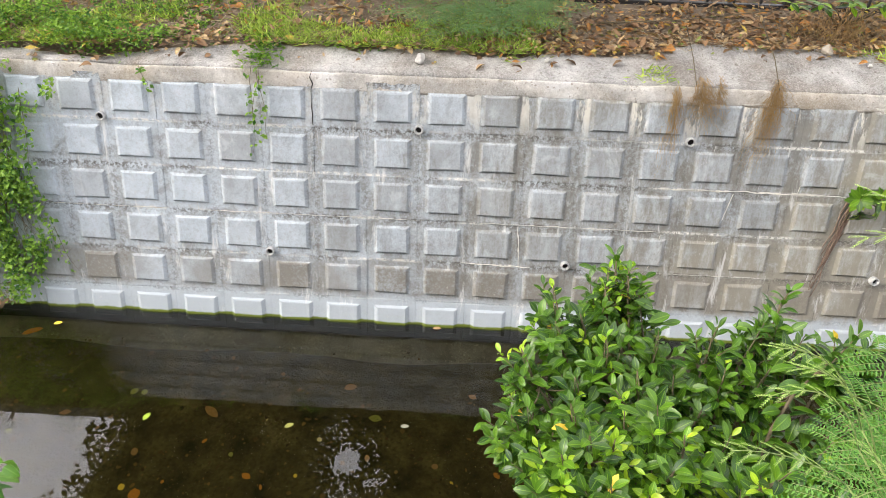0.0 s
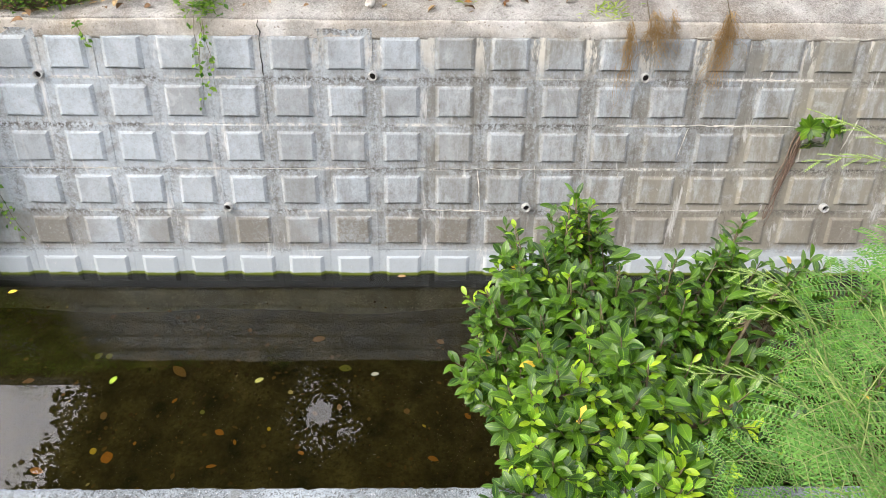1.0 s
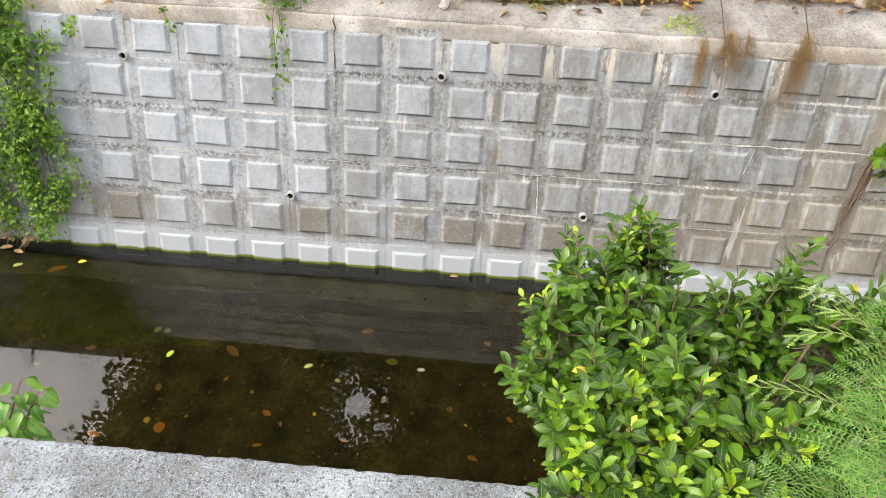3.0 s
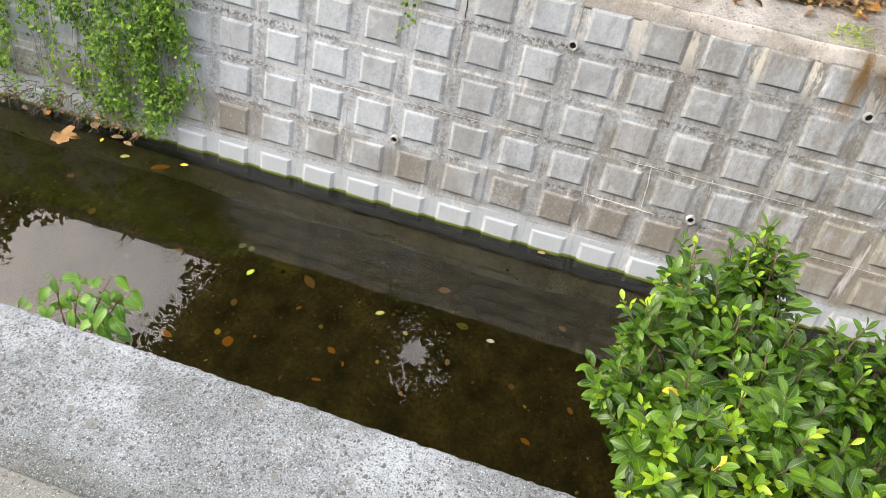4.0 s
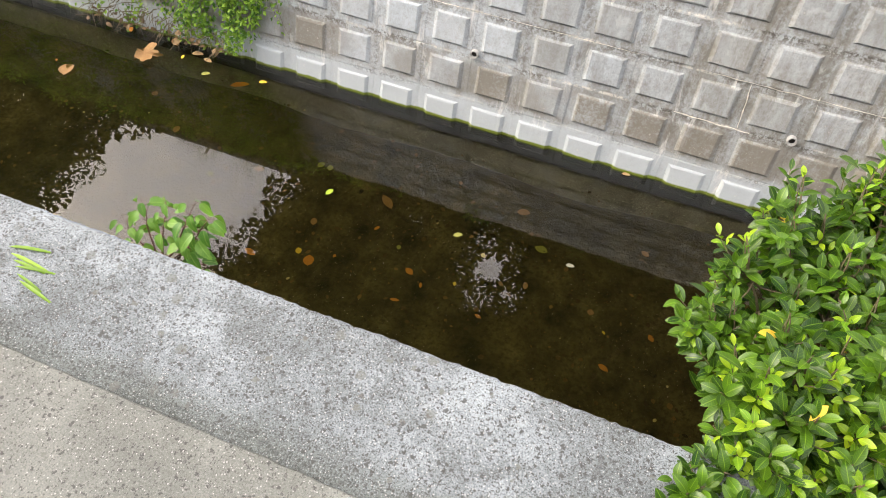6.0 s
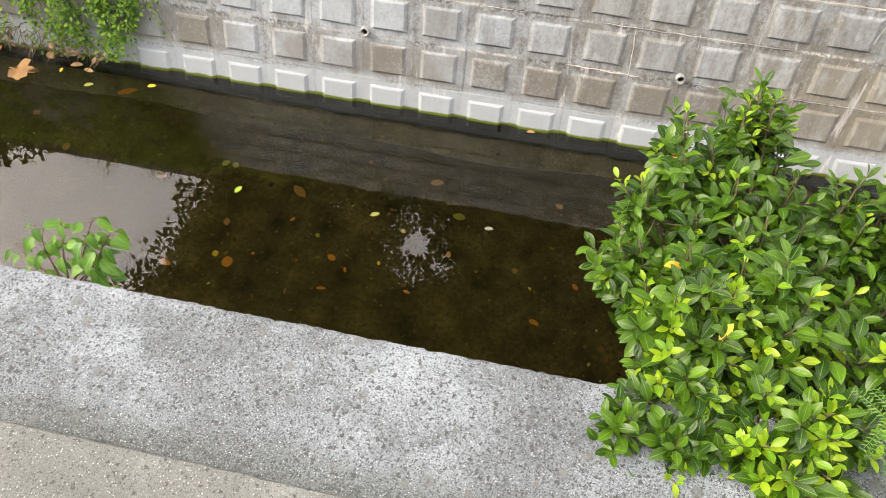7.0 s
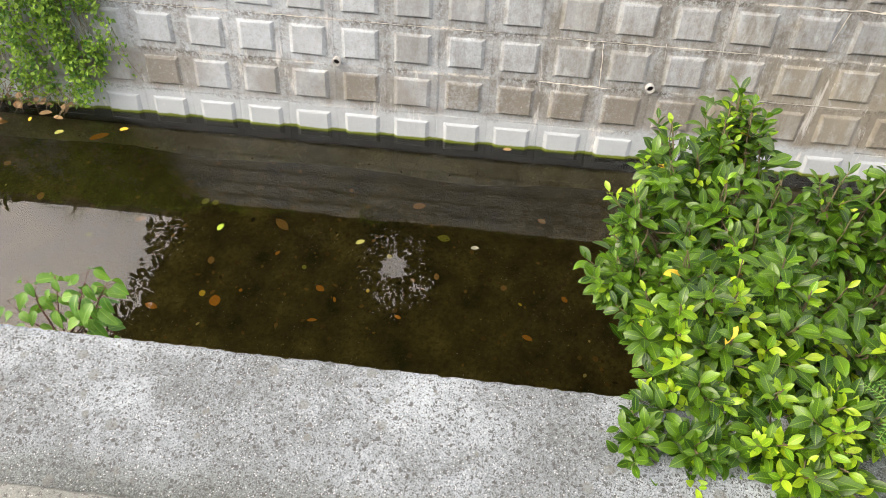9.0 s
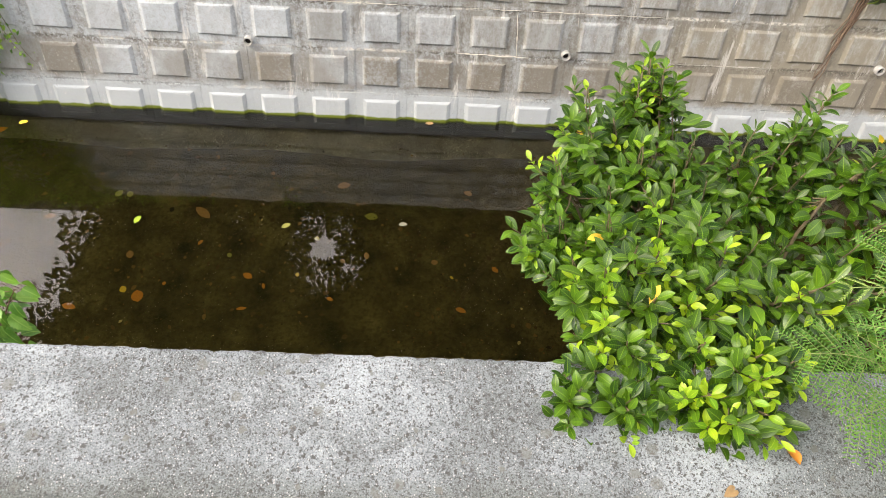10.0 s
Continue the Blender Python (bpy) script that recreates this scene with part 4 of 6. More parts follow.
def feathery_shrub(name, label, root, stalks, sprays, seed, new_part=0.2, span=0.105, leaflet=0.0145, leaves=None):
    """stalks: tips of the stems; every stem carries fronds near its end."""
    r = random.Random(seed)
    root = Vector(root)
    base = tagged(new(name), label, "shrub")
    base.location = root
    wood, green, fresh, soft = Pile(), Pile(), Pile(), Pile()
    for tip, fronds, reach in stalks:
        tip = Vector(tip)
        pts = curve_points(root, tip, 0.06, 7, r, 0.012)
        wood.add(*tube(pts, [0.0042 - 0.0004 * i for i in range(8)], 6))
        for k in range(fronds):
            u = 0.55 + 0.45 * (k + 0.5) / fronds
            i = min(int(u * 7), 6)
            at = pts[i].lerp(pts[i + 1], u * 7 - i)
            ang = 2.4 * k + r.uniform(-0.3, 0.3)
            out = Vector((math.cos(ang), math.sin(ang), r.uniform(-0.05, 0.45))).normalized()
            end = at + out * reach * r.uniform(0.75, 1.1)
            young = k >= fronds * (1 - new_part)
            feather_frond(fresh if young else green, soft, at, end, 0.02, r, r.randint(5, 7), span * (0.55 if young else 1.0), leaflet * (0.6 if young else 1), 0.5 if young else 0.0)
    for a, b in sprays:
        a, b = Vector(a), Vector(b)
        wood.add(*tube(curve_points(root, a, 0.05, 6, r, 0.01), [0.0034, 0.003, 0.0027, 0.0024, 0.002, 0.0016, 0.0013], 6))
        feather_frond(fresh, soft, a, b, r.uniform(0.02, 0.07), r, r.randint(7, 9), r.uniform(0.028, 0.045), 0.0062, r.uniform(0.55, 0.85))
    for pile in (wood, green, fresh, soft):
        pile.verts = [(v[0] - root.x, v[1] - root.y, v[2] - root.z) for v in pile.verts]
    part("stem", wood.mesh("stem", M_STEM), None, base, "thin green woody stems")
    tagged(part("stalk_work", soft.mesh("stalk_work", M_STEM), None, base), kind="stuff")
    tagged(part("fronds", green.mesh("fronds", leaves or M_FERN, False), None, base), kind="stuff")
    if fresh.verts:
        tagged(part("young_fronds", fresh.mesh("young_fronds", M_FERN_NEW, False), None, base, "pale yellow-green new fronds"), kind="stuff")


feathery_shrub("feathery_shrub", "feathery green shrub with finely divided fronds beside the fig bush", (1.14, -2.44, 1.50),
               (((0.86, -2.28, 2.28), 4, 0.18), ((0.94, -2.42, 2.38), 4, 0.18), ((0.98, -2.24, 2.12), 4, 0.18), ((0.98, -2.30, 2.52), 3, 0.20),
                ((0.90, -2.42, 1.72), 5, 0.18), ((0.80, -2.40, 2.12), 5, 0.17), ((0.78, -2.50, 2.12), 5, 0.16), ((0.90, -2.26, 2.2), 4, 0.18), ((1.06, -2.10, 1.84), 5, 0.18), ((0.87, -2.57, 1.66), 4, 0.15), ((0.85, -2.34, 1.77), 5, 0.16), ((1.08, -2.60, 1.84), 4, 0.17), ((1.04, -2.52, 2.14), 4, 0.18)),
               (((0.70, -2.44, 2.16), (0.467, -2.491, 2.30)), ((0.72, -2.40, 2.20), (0.523, -2.43, 2.35)), ((0.74, -2.36, 2.20), (0.526, -2.40, 2.42)), ((0.78, -2.38, 2.14), (0.60, -2.36, 2.34)),
                ((0.90, -2.30, 2.44), (0.645, -2.264, 2.60)), ((0.92, -2.28, 2.40), (0.65, -2.275, 2.53)), ((0.86, -2.50, 2.02), (0.70, -2.42, 2.24))), 4, 0.12)


# ---- mulberry-like seedling below the ledge ----
def seedling():
    r = random.Random(8)
    root = Vector((-1.46, -2.25, 0.95))
    base = tagged(new("seedling"), "small seedling with toothed drooping green leaves on the ledge wall", "plant")
    base.location = root
    wood, leaves = Pile(), []
    fork = Vector((-1.44, -2.12, 1.12))
    wood.add(*tube([p - root for p in curve_points(root, fork, -0.01, 4, r, 0.004)], [0.006, 0.0056, 0.0052, 0.0048, 0.0044], 6))
    for tip, count, big in (((-1.60, -2.04, 1.24), 9, 0.9), ((-1.52, -2.00, 1.32), 11, 1.0), ((-1.41, -2.00, 1.36), 11, 0.95), ((-1.26, -2.02, 1.45), 14, 1.1), ((-1.20, -2.05, 1.43), 14, 1.1), ((-1.28, -2.08, 1.30), 8, 1.0), ((-1.24, -2.10, 1.24), 6, 0.95)):
        tip = Vector(tip)
        pts = curve_points(fork, tip, -0.02, 6, r, 0.006)
        wood.add(*tube([p - root for p in pts], [0.0036, 0.0033, 0.003, 0.0026, 0.0022, 0.0018, 0.0012], 6))
        for k in range(count):
            u = 0.55 + 0.45 * k / (count - 1)
            i = min(int(u * 6), 5)
            at = pts[i].lerp(pts[i + 1], u * 6 - i)
            ang = 2.4 * k + r.uniform(-0.3, 0.3)
            out = Vector((math.cos(ang), math.sin(ang), r.uniform(0.0, 0.5))).normalized()
            stalk = at + out * 0.022
            wood.add(*tube([at - root, stalk - root], [0.0010, 0.0008], 4))
            way = (out + Vector((0, 0, -0.45 - 0.5 * r.random()))).normalized()
            leaves.append(aim(stalk - root, way, (Vector((0, -0.4, 1)) + unit(r) * 0.3).normalized(), r.uniform(0.052, 0.078) * big * (1.0 if u < 0.95 else 0.75)))
    part("stem", wood.mesh("stem", plain("red_stem", (0.10, 0.05, 0.035), (0.17, 0.09, 0.06), 0.7, 60)), None, base, "thin reddish brown stems")
    mats = ribbed_leaf("seedling_leaf", (0.075, 0.20, 0.035), (0.20, 0.38, 0.075), (0.30, 0.46, 0.13), 0.4, 0.42, 0.32, False)
    kinds = [leaf_mesh("leaf", *blade(1.0, 0.50 - 0.05 * k, 0.35, 0.35 + 0.2 * k, 15, 0.33, 0.03, 0.09), mats, True) for k in range(3)]
    for m in leaves:
        part("leaf", r.choice(kinds), None, base).matrix_basis = m


seedling()


# ---- vines on the wall ----
def vine_curtain(name, label, seed, strands, leaf_len, density, twiggy=0.0):
    """strands: x at the top, x at the foot, upper and lower s, spread, outward bulge."""
    r = random.Random(seed)
    wood = Pile()
    spots, ways, ups, ls, ws = [], [], [], [], []
    for x0, x1, s0, s1, spread, bulge in strands:
        steps = max(4, int((s0 - s1) / 0.07))
        pts = []
        wx = 0.0
        for i in range(steps + 1):
            u = i / steps
            wx += r.uniform(-0.02, 0.02)
            pts.append(on_wall(x0 + (x1 - x0) * u + wx, s0 + (s1 - s0) * u, 0.012 + bulge * math.sin(math.pi * min(1, u * 1.1)) + r.uniform(0, 0.01)))
        wood.add(*tube(pts, [0.002 * (1 - 0.6 * i / steps) for i in range(steps + 1)], 4))
        for i in range(steps):
            for k in range(density):
                p = pts[i].lerp(pts[i + 1], r.random())
                off = Vector((r.gauss(0, spread), 0, r.gauss(0, spread * 0.7)))
                lump = noise.noise(Vector((p.x * 5.5, p.z * 4.5, seed)))
                if bulge > 0.02 and lump < r.uniform(-0.35, 0.10):
                    continue
                out = abs(r.gauss(0, spread * 0.6)) + bulge * max(0.0, lump) * 1.8
                p = p + off + Vector((0, -out * cos_b, out * sin_b))
                way = Vector((r.gauss(0, 0.7), -0.45 + r.gauss(0, 0.4), -0.35 + r.gauss(0, 0.55)))
                spots.append(tuple(p)), ways.append(tuple(way)), ups.append((r.gauss(0, 0.4), -0.6, 0.8))
                l = leaf_len * r.uniform(0.6, 1.25)
                ls.append(l), ws.append(l * r.uniform(0.5, 0.75))
    stems = wood.mesh("stems", M_TWIG)
    ob = tagged(new(name), label, "vine")
    tagged(part("stem_tangle", stems, None, ob, "thin brown vine stems"), kind="stuff")
    tagged(part("foliage", fast_leaves("foliage", np.array(spots), np.array(ways), np.array(ups), np.array(ls), np.array(ws), M_VINE), None, ob), kind="stuff")
    return ob


rv = random.Random(77)
mass = []
for k in range(40):
    x = rv.uniform(-3.95, -2.66)
    foot = rv.choice((0.06, 0.10, 0.18, 0.3)) if x < -2.75 else rv.uniform(0.25, 0.7)
    mass.append((x, x + rv.uniform(-0.05, 0.16), 1.54, foot, 0.035, rv.uniform(0.02, 0.08)))
for k in range(16):
    x = rv.uniform(-2.75, -2.50)
    mass.append((x, x + rv.uniform(0.0, 0.12), rv.uniform(0.7, 1.52), rv.uniform(0.25, 0.5), 0.028, 0.03))
for k in range(70):
    x = rv.uniform(-6.4, -3.9)
    mass.append((x, x + rv.uniform(-0.1, 0.1), 1.54, rv.uniform(0.08, 0.5), 0.05, rv.uniform(0.03, 0.12)))
vine_curtain("climbing_vine", "thick curtain of small-leaved green vine hanging down the wall", 11, mass, 0.034, 15)
vine_curtain("trailing_vine", "thin green vine trailing down the blocks from the bank", 12, ((-1.14, -1.16, 1.54, 1.06, 0.014, 0.008), (-1.17, -1.15, 1.54, 1.22, 0.020, 0.012), (-1.12, -1.13, 1.53, 1.14, 0.018, 0.012)), 0.034, 3)
vine_curtain("dangling_vine", "short vine strand hanging over the wall blocks", 13, ((-2.50, -2.36, 0.62, 0.30, 0.02, 0.02), (-2.46, -2.33, 0.55, 0.26, 0.02, 0.02), (-1.80, -1.78, 1.53, 1.40, 0.01, 0.01)), 0.030, 4)


# ---- a settling crack through the cap and the joint below it ----
crack = Pile()
rc = random.Random(3)
pts = [on_wall(-0.858 + (0.018, 0.004, 0.020, 0.006)[min(k, 3)] + 0.001 * k + rc.uniform(-0.002, 0.002), 1.528 - 0.033 * k, -0.009 if k < 3 else -0.0125) for k in range(10)]
crack.add(*tube(pts, [0.0015, 0.003, 0.004, 0.002, 0.0018, 0.002, 0.003, 0.004, 0.004, 0.002], 4))
tagged(new("crack", crack.mesh("crack", plain("dark_crack", (0.02, 0.02, 0.018), (0.04, 0.038, 0.034), 0.95, 40))), "thin dark settling crack in the concrete cap", "crack", kind="structure")


# ---- dry hanging roots and a young fig on the wall ----
def root_tuft(x0, s_top, length, width, count, lean, seed):
    r = random.Random(seed)
    pile = Pile()
    for k in range(count):
        strand = r.gauss(0, 1)
        a = on_wall(x0 + strand * width * 0.12, s_top + r.uniform(-0.03, 0.09), -0.01 + r.uniform(-0.03, 0.02))
        u = abs(r.gauss(0.55, 0.28))
        b = on_wall(x0 + lean * u + strand * width * 0.6 + r.gauss(0, width * 0.35), s_top - length * min(u, 1.05), 0.004 + r.uniform(0, 0.035))
        pts = curve_points(a, b, 0.0, 8, r, 0.010)
        for q in pts[1:7]:
            q += Vector((r.gauss(0, 0.010), -0.018 * cos_b, 0))
        pile.add(*tube(pts, [0.0013, 0.0013, 0.0012, 0.0011, 0.001, 0.0009, 0.0008, 0.0006, 0.0004], 3))
    tagged(new("root_tuft", pile.mesh("root_tuft", M_ROOT)), "tuft of dry brown hanging roots on the wall", "roots", "dry root tufts", "stuff")


root_tuft(1.28, 1.50, 0.24, 0.11, 75, 0.05, 31)
root_tuft(1.15, 1.46, 0.46, 0.06, 48, -0.01, 32)
root_tuft(1.37, 1.51, 0.14, 0.05, 24, 0.03, 34)
root_tuft(1.68, 1.50, 0.40, 0.085, 100, -0.08, 33)


def wall_fig():
    r = random.Random(15)
    at = on_wall(2.22, 0.97, 0.03)
    base = tagged(new("wall_fig"), "young fig plant rooted in a wall joint with roots running down", "plant")
    base.location = at
    bark = plain("wall_root", (0.13, 0.09, 0.065), (0.24, 0.17, 0.125), 0.85, 50)
    for k in range(9):
        wood = Pile()
        top = on_wall(2.23 + r.uniform(-0.03, 0.03), 0.98, -0.006)
        foot = on_wall(2.10 + r.uniform(-0.05, 0.06), r.uniform(0.22, 0.5), -0.012)
        pts = curve_points(top, foot, 0, 9, r, 0.010)
        wood.add(*tube([p - at for p in pts], [0.005 - 0.0004 * i for i in range(10)], 5))
        part("root", wood.mesh("root", bark), None, base, "reddish brown root" if k == 0 else "")
    kinds = [leaf_mesh("leaf", *blade(1.0, 0.42, 0.2, 0.2, 6, 0.52), M_FICUS_ONE, True), leaf_mesh("leaf", *blade(1.0, 0.42, 0.2, 0.3, 6, 0.52), M_YOUNG, True)]
    for tip in ((-0.05, -0.10, 0.05), (0.05, -0.13, 0.08), (0.14, -0.10, 0.05), (0.0, -0.09, -0.08), (0.09, -0.10, -0.01)):
        d = Vector(tip).normalized()
        stem = Pile()
        stem.add(*tube([Vector((0, 0, 0)), Vector(tip) * 0.5, Vector(tip)], [0.005, 0.004, 0.003], 5))
        part("stem", stem.mesh("stem", M_TWIG), None, base)
        for k in range(13):
            out = Matrix.Rotation(2.4 * k, 3, d) @ d.orthogonal().normalized()
            way = (d * 0.55 + out).normalized()
            part("leaf", kinds[1 if r.random() < 0.35 else 0], None, base).matrix_basis = aim(Vector(tip) - d * (0.02 + 0.002 * k), way, d, r.uniform(0.065, 0.095))


wall_fig()


# ---- lime and cement runs on the wall ----
M_LIME = rough_concrete("lime_crust", (0.72, 0.70, 0.63), (0.55, 0.52, 0.44), (0.74, 0.72, 0.68), 1.0, 0.4, 0.3)


def lime_crust(x0, s0, x1, s1, width, out, seed, label=""):
    """A thin uneven crust from one place on the wall to another."""
    r = random.Random(seed)
    steps = max(6, int(math.hypot(x1 - x0, s1 - s0) / 0.012))
    ax, az = x1 - x0, s1 - s0
    l = math.hypot(ax, az)
    nx, nz = -az / l, ax / l
    verts, faces = [], []
    for i in range(steps + 1):
        u = i / steps
        wob = 0.5 * width * noise.noise(Vector((u * l * 14, seed, 0)))
        w = width * (0.35 + 0.65 * abs(noise.noise(Vector((u * l * 22, seed, 5)))) * 1.6) * min(1, 8 * u + 0.15, 8 * (1 - u) + 0.15)
        x, s = x0 + ax * u + nx * wob, s0 + az * u + nz * wob
        for side_step, lift in ((-0.5, 0.0), (0.0, 0.0022), (0.5, 0.0)):
            verts.append((x + nx * w * side_step, -out - lift, s + nz * w * side_step))
    for i in range(steps):
        a = 3 * i
        faces += [(a, a + 3, a + 4, a + 1), (a + 1, a + 4, a + 5, a + 2)]
    part("lime_crust", mesh_of("lime_crust", verts, faces, M_LIME, True), None, wall_far, label)


J = [JOINT - ROW * k for k in range(5)]
for i, (x0, s0, x1, s1, w) in enumerate((
        (1.12, J[1], 1.55, J[1], 0.014), (1.50, J[1] + 0.004, 2.18, J[1], 0.016), (1.55, J[1] - 0.01, 1.50, J[2] + 0.05, 0.010), (1.93, J[0] - 0.02, 1.90, J[1], 0.014),
        (1.86, J[0], 2.06, J[0], 0.012), (1.97, J[0] + 0.16, 1.96, J[0] + 0.01, 0.026), (2.26, J[0] + 0.22, 2.24, J[0] + 0.06, 0.040), (2.56, J[0] + 0.22, 2.54, J[0] + 0.05, 0.045), (1.66, J[0] + 0.24, 1.62, J[0] + 0.10, 0.035),
        (0.84, J[0] + 0.22, 0.85, J[0] + 0.10, 0.030), (0.24, J[0] + 0.20, 0.24, J[0] + 0.09, 0.028), (-0.06, J[0] + 0.21, -0.06, J[0] + 0.08, 0.022), (-0.36, J[0] + 0.24, -0.33, J[0] + 0.17, 0.030),
        (0.02, J[3] + 0.006, 0.44, J[3] - 0.004, 0.012), (-1.6, J[2], -0.2, J[2], 0.006), (-2.5, J[2], -1.7, J[2], 0.006), (0.10, J[2], 1.2, J[2], 0.008), (0.35, J[2], 0.37, J[3], 0.010), (1.18, J[2] - 0.01, 1.13, J[3] + 0.02, 0.012),
        (1.44, J[2] - 0.02, 1.40, J[3] + 0.05, 0.010), (-1.08, J[3] + 0.02, -1.09, J[3] + 0.22, 0.006), (-1.55, J[2] - 0.02, -1.56, J[2] + 0.20, 0.006), (2.52, J[1] + 0.05, 2.46, J[2] + 0.12, 0.018), (2.38, J[2] + 0.09, 2.60, J[2] + 0.085, 0.012),
        (1.30, J[0] + 0.24, 1.28, J[0] + 0.17, 0.05), (2.10, J[0] + 0.235, 2.50, J[0] + 0.225, 0.030), (1.50, J[0] + 0.23, 1.78, J[0] + 0.232, 0.018), (0.55, J[0] + 0.21, 0.54, J[0] + 0.06, 0.020), (1.15, J[0] + 0.20, 1.15, J[0] + 0.04, 0.022), (0.68, J[2] + 0.02, 0.69, J[3] + 0.18, 0.008), (1.10, J[3], 1.8, J[3] + 0.004, 0.007))):
    lime_crust(x0, s0, x1, s1, w, -0.0125 if i not in (6, 7, 8, 12, 24) else -0.0105, 300 + i, "cream lime crust" if i == 0 else "")


# ---- far bank ----
def bank_height(x, y):
    if y < 0.46 + apron_depth(x):
        return 1.466 + 0.27 * (y - 0.455)
    return 1.527 + 0.05 * max(0.0, min(1.0, (y - 0.8) / 1.2)) + 0.012 * noise.noise(Vector((x * 2.5, y * 2.5, 1)))


def scatter_litter():
    r = random.Random(41)
    pile = Pile()
    shapes = [blade(1.0, 0.40 + 0.07 * k, 0.5, -0.3 + 0.25 * k, 5, 0.5, 0.03) for k in range(4)]
    for k in range(11500):
        x = r.uniform(-4.2, 4.6)
        edge = 0.455 + apron_depth(x)
        y = edge - 0.015 + abs(r.gauss(0, 0.42))
        if r.random() > (1.0 if x > 0.1 else 0.42):
            continue
        if r.random() < 0.018:
            y = r.uniform(edge - 0.12, edge)
        spin = r.uniform(0, 6.3)
        way = Vector((math.cos(spin), math.sin(spin), r.uniform(-0.15, 0.4)))
        pile.add(*shapes[r.randrange(4)], aim(Vector((x, y, bank_height(x, y) + r.uniform(0.004, 0.025))), way, Vector((r.gauss(0, 0.4), r.gauss(0, 0.4), 1)), r.choice((0.03, 0.035, 0.04, 0.05, 0.065)) * r.uniform(0.8, 1.2)))
    tagged(new("leaf_litter", pile.mesh("leaf_litter", M_LITTER)), "scattered dry orange and brown leaves on the far bank", "leaf litter", kind="stuff")


scatter_litter()


def scatter_straw():
    """Dry grass stems, leaf stalks and small twigs among the litter."""
    r = random.Random(43)
    pile = Pile()
    for k in range(4200):
        x = r.uniform(-3.6, 4.2)
        y = 0.44 + apron_depth(x) + abs(r.gauss(0, 0.36))
        spin, l = r.uniform(0, 6.3), r.uniform(0.02, 0.13)
        a = Vector((x, y, bank_height(x, y) + r.uniform(0.006, 0.03)))
        b = a + Vector((math.cos(spin) * l, math.sin(spin) * l, r.uniform(-0.01, 0.02)))
        pile.add(*tube([a, a.lerp(b, 0.5) + Vector((0, 0, 0.006)), b], [0.0014, 0.0012, 0.0008], 3))
    tagged(new("straw", pile.mesh("straw", leaf_stuff("dry_straw", (0.18, 0.13, 0.08), (0.50, 0.42, 0.28), None, 0.3, 0.7, 0.0))), "dry straw and twigs strewn on the far bank", "straw", kind="stuff")


scatter_straw()


